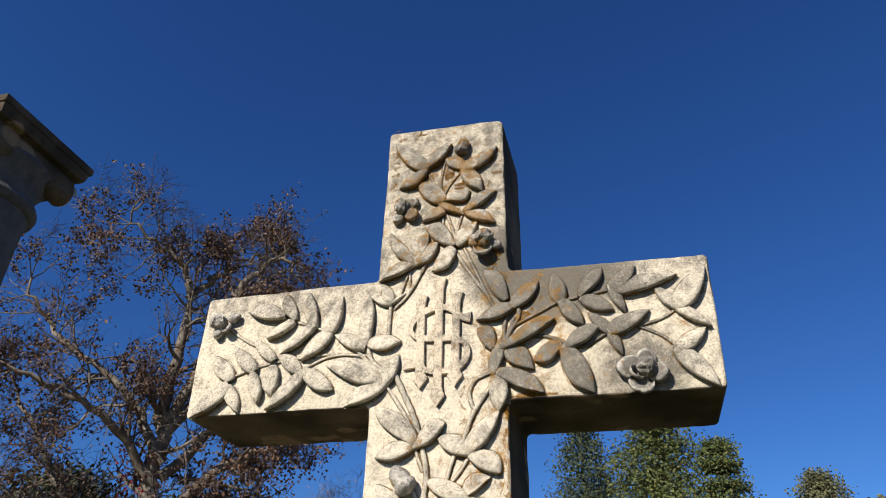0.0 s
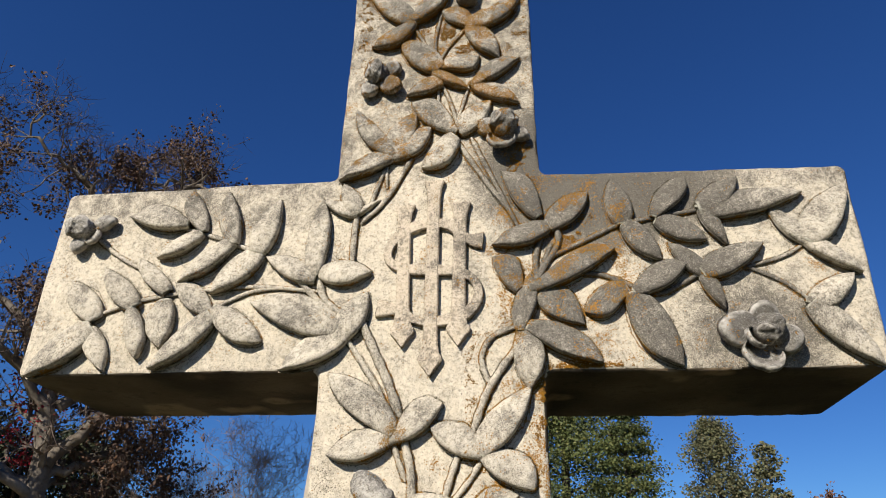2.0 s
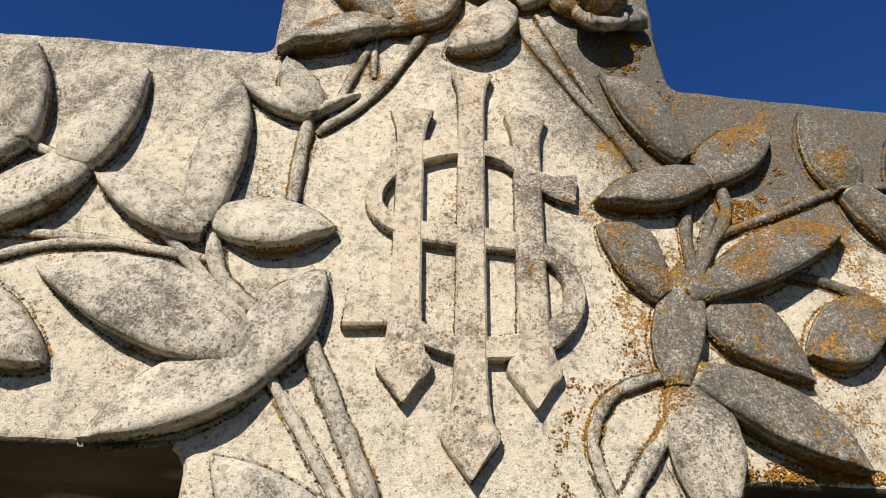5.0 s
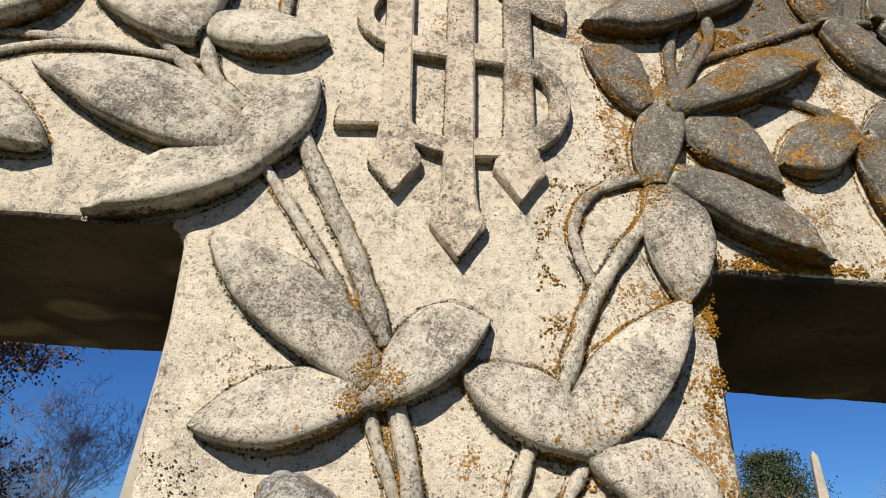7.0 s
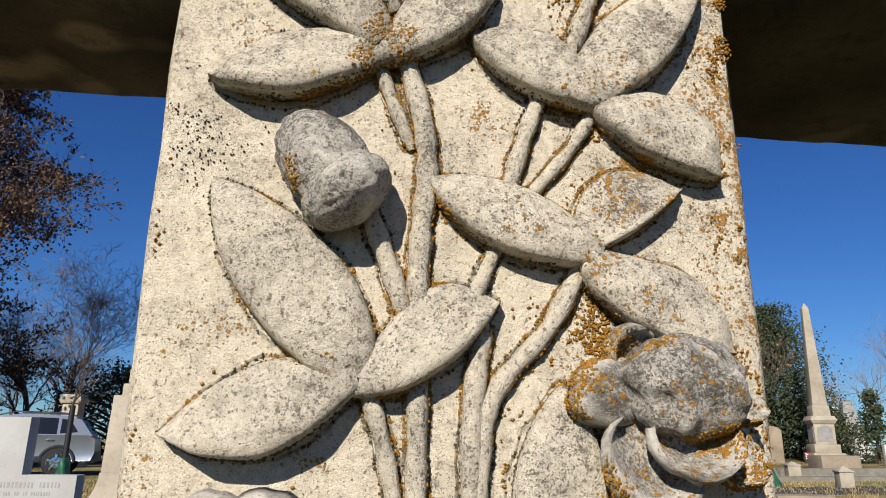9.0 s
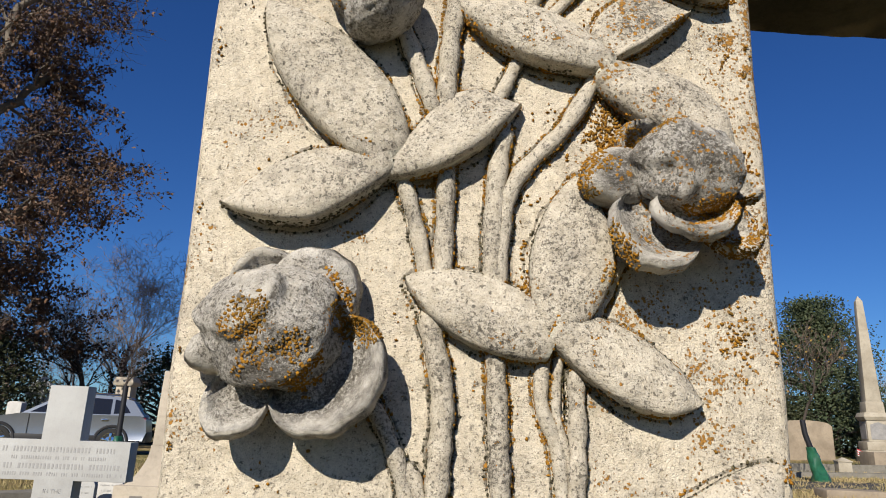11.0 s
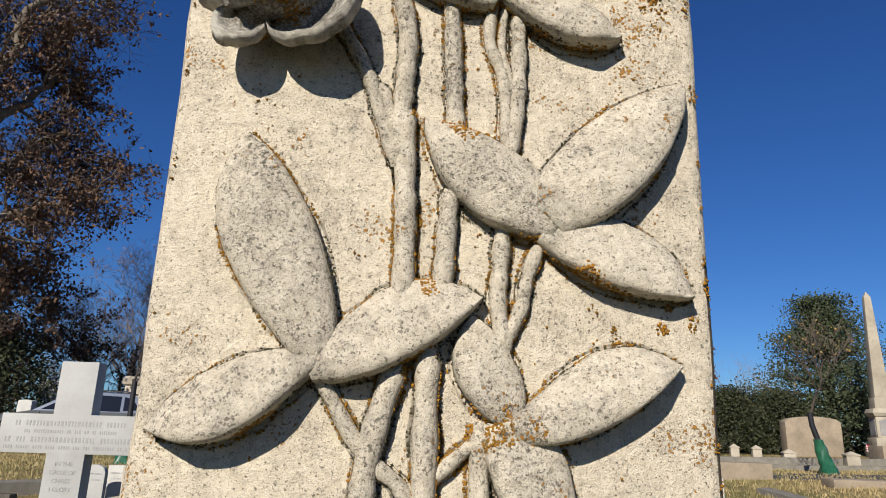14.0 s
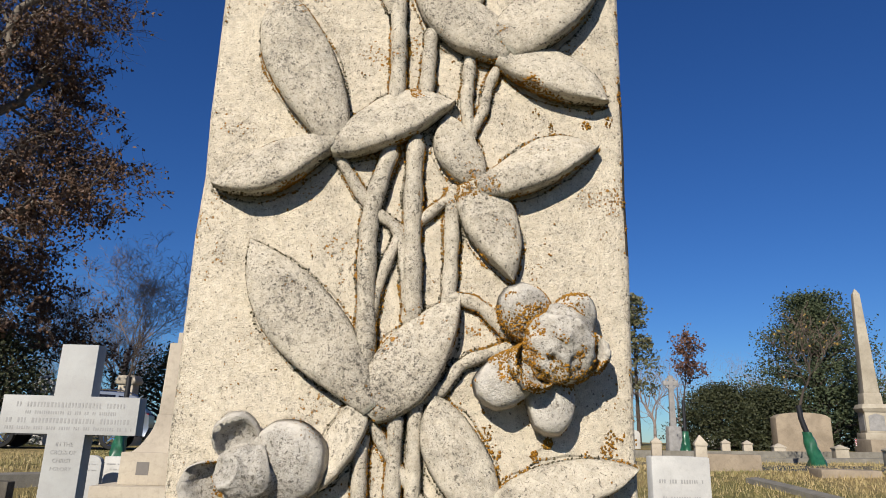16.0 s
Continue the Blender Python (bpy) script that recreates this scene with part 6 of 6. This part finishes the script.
ribbon_on_ground("road", "narrow dark asphalt cemetery drive", "road", [spot(-48, 24), spot(-20, 24.5), spot(5, 19), spot(24, 15.2), spot(36, 15.5), spot(60, 22)], 1.9, 0.015, ASPHALT)
for pts, w, h in (([spot(25, 11.8), spot(28, 10.8), spot(36, 9.0)], 0.20, 0.07), ([spot(16, 20.5), spot(22, 20), spot(30, 20.2), spot(38, 20.6)], 0.24, 0.20), ([spot(24, 17.6), spot(31, 18), spot(39, 19)], 0.22, 0.10), ([spot(-34, 10.5), spot(-26, 10.8), spot(-21, 11)], 0.22, 0.16), ([spot(-34, 7.9), spot(-28, 8.2), spot(-22, 8.0)], 0.20, 0.14)):
    ribbon_on_ground("kerb", "low grey stone kerb round a grave plot", "kerb", pts, w, h, KERB_STONE)


def ledger(at, sx, sy, high, turn):
    x, y = at
    ob = thing("ledger_stone", "low brown ledger stone lying on the grass", "grave slab", (x, y, ground_height(x, y)), turn, "ledger stones")
    part("slab", block(sx, sy, high + 0.05, (0, 0, -0.05), 0.03), BROWN_STONE, ob)


ledger(spot(23.6, 13.8), 0.95, 0.5, 0.28, -8)
ledger(spot(19.6, 15.2), 0.55, 0.4, 0.16, -8)
ledger(spot(31.0, 13.0), 0.9, 0.5, 0.10, -8)
ledger(spot(33.6, 21.5), 1.0, 0.8, 0.5, -8)


# ---- the parked car ----
PAINT = plain("silver_paint", (0.24, 0.27, 0.32), 0.28, metal=0.6, spec=0.6, vary=0.05)
GLASS_DARK = plain("tinted_glass", (0.012, 0.013, 0.016), 0.06, spec=0.8)
TRIM = plain("black_trim", (0.02, 0.02, 0.022), 0.55)
CHROME = plain("bright_metal", (0.75, 0.75, 0.76), 0.15, metal=1.0)
TYRE = plain("tyre_rubber", (0.018, 0.018, 0.018), 0.85)
TAIL = plain("tail_lamp_lens", (0.30, 0.012, 0.02), 0.2, spec=0.7)


def car(at, turn):
    """A silver estate-like off-roader seen from its side and tail. Its tail lies towards +x."""
    x, y = at
    ob = thing("car", "silver sport utility vehicle with roof rails, parked on the drive", "car", (x, y, ground_height(x, y) + 0.015), turn)
    side = [(-2.30, 0.42), (-2.32, 0.70), (-2.20, 0.86), (-1.25, 1.00), (-0.95, 1.06), (2.10, 1.08), (2.26, 0.98), (2.30, 0.62), (2.22, 0.40)]
    bm = bmesh.new()
    rings = []
    for yy, k in ((-0.92, 0.96), (-0.93, 1.0), (0.93, 1.0), (0.92, 0.96)):
        rings.append([bm.verts.new((px * (0.985 if k < 1 else 1), yy, 0.7 + (pz - 0.7) * k)) for px, pz in side])
    for a, b in zip(rings, rings[1:]):
        for i in range(len(side)):
            j = (i + 1) % len(side)
            bm.faces.new((a[i], a[j], b[j], b[i]))
    bm.faces.new(rings[0][::-1])
    bm.faces.new(rings[-1])
    bmesh.ops.bevel(bm, geom=[e for e in bm.edges if e.calc_face_angle(0) > 0.3], offset=0.05, segments=3, affect="EDGES")
    body = part("body", bm, PAINT, ob)
    roof = [(-0.95, 1.05), (-0.10, 1.56), (0.35, 1.63), (1.45, 1.60), (1.85, 1.50), (2.20, 1.06)]
    bm = bmesh.new()
    rings = []
    for s in (-1, 1):
        rings.append([bm.verts.new((px, s * (0.90 - 0.26 * (pz - 1.05) / 0.58), pz)) for px, pz in roof])
    for i in range(len(roof)):
        j = (i + 1) % len(roof)
        bm.faces.new((rings[0][i], rings[0][j], rings[1][j], rings[1][i]))
    bm.faces.new(rings[0][::-1])
    bm.faces.new(rings[1])
    bmesh.ops.bevel(bm, geom=[e for e in bm.edges if e.calc_face_angle(0) > 0.3], offset=0.04, segments=3, affect="EDGES")
    part("cabin", bm, PAINT, ob)
    for s in (-1, 1):
        for pts in (((-0.72, 1.10), (-0.05, 1.50), (0.42, 1.55), (0.42, 1.10)), ((0.50, 1.10), (0.50, 1.55), (1.28, 1.53), (1.30, 1.10)), ((1.38, 1.12), (1.36, 1.52), (1.58, 1.48), (1.82, 1.16))):
            v, f = [], []
            for px, pz in pts:
                v.append((px, s * (0.906 - 0.26 * (pz - 1.05) / 0.58), pz))
            for px, pz in pts:
                v.append((px, s * (0.880 - 0.26 * (pz - 1.05) / 0.58), pz))
            n = len(pts)
            f = [tuple(range(n)), tuple(range(n, 2 * n))[::-1]] + [(i, (i + 1) % n, n + (i + 1) % n, n + i) for i in range(n)]
            part("side_window", mesh_from("side_window", v, f, GLASS_DARK, False), None, ob)
        v, f = tube([(-0.2, s * 0.60, 1.58), (0.2, s * 0.60, 1.69), (1.4, s * 0.60, 1.67), (1.75, s * 0.60, 1.58)], [0.02] * 4, 6)
        part("roof_rail", mesh_from("roof_rail", v, f, CHROME), None, ob)
        part("sill", block(2.5, 0.05, 0.16, (0.0, s * 0.925, 0.36), 0.01), TRIM, ob)
        part("tail_lamp", block(0.36, 0.20, 0.17, (2.08, s * 0.80, 0.86), 0.03), TAIL, ob)
        for px in (-1.42, 1.40):
            v, f = lathe([(0.0, -0.11), (0.26, -0.11), (0.34, -0.10), (0.36, -0.06), (0.36, 0.06), (0.34, 0.10), (0.26, 0.11)], 28)
            wheel = part("wheel", mesh_from("wheel", [(a, c, b) for a, b, c in v], f, TYRE), None, ob)
            wheel.matrix_basis = pose(px, s * 0.86, 0.36)
            hub = [(0.03, -0.125), (0.07, -0.12), (0.22, -0.10), (0.245, -0.118), (0.25, -0.10)]
            v, f = lathe(hub, 20)
            v = [(a, c * s * (1 if s < 0 else 1), b) for a, b, c in v]
            v = [(a, -abs(c) if s < 0 else abs(c), b) for a, c, b in v]
            part("rim", mesh_from("rim", v, f, CHROME), None, wheel)
            for k in range(5):
                q = 2 * math.pi * k / 5
                bm = block(0.06, 0.02, 0.20, (0, s * 0.125, 0.03), 0.005)
                sp = part("spoke", bm, CHROME, wheel)
                sp.matrix_basis = pose(0, 0, 0, 0, math.degrees(q), 0)
            v, f = tube([(px + 0.42 * math.cos(a), s * 0.925, 0.36 + 0.42 * math.sin(a)) for a in [math.pi * i / 14 for i in range(15)]], [0.045] * 15, 6)
            part("wheel_arch", mesh_from("wheel_arch", v, f, TRIM), None, ob)
    part("rear_window", block(0.03, 1.15, 0.34, (2.02, 0, 1.10), 0.005), GLASS_DARK, ob).matrix_basis = Matrix.Translation((2.03, 0, 1.27)) @ pose(0, 0, 0, 0, -38, 0) @ Matrix.Translation((-2.02, 0, -1.27))
    part("bumper", block(0.22, 1.78, 0.30, (2.22, 0, 0.34), 0.05), TRIM, ob)
    part("door_line", block(0.012, 0.012, 0.62, (0.46, -0.934, 0.42), 0.0), TRIM, ob)
    part("door_line", block(0.012, 0.012, 0.62, (-0.72, -0.934, 0.42), 0.0), TRIM, ob)
    part("door_handle", block(0.18, 0.03, 0.03, (0.28, -0.945, 0.93), 0.008), CHROME, ob)
    part("door_handle", block(0.18, 0.03, 0.03, (1.18, -0.945, 0.93), 0.008), CHROME, ob)


car((-10.38, 20.25), 16)


# ---- grass ----
def grass(seed):
    """Tufts of dry and green blades over the lawns on either side."""
    rng = random.Random(seed)
    verts, faces = [], []
    for a0, a1, d0, d1, n in ((16, 42, 8.5, 24, 9000), (-36, -19, 6, 20, 5000)):
        for _ in range(n):
            x, y = spot(rng.uniform(a0, a1), d0 + (d1 - d0) * rng.random())
            z = ground_height(x, y)
            for _ in range(3):
                px, py = x + rng.gauss(0, 0.03), y + rng.gauss(0, 0.03)
                h, w, q = rng.uniform(0.03, 0.075), rng.uniform(0.004, 0.009), rng.uniform(0, 3.14)
                k = len(verts)
                verts += [(px - w * math.cos(q), py - w * math.sin(q), z - 0.01), (px + w * math.cos(q), py + w * math.sin(q), z - 0.01), (px + rng.gauss(0, 0.02), py + rng.gauss(0, 0.02), z + h)]
                faces.append((k, k + 1, k + 2))
    tagged(new("grass", mesh_from("grass", verts, faces, leafy("grass_blade", (0.36, 0.27, 0.13), (0.17, 0.165, 0.06), (0.42, 0.32, 0.17), 0.4), False)), "dry tan and green winter grass blades", "grass", kind="stuff")


grass(5)
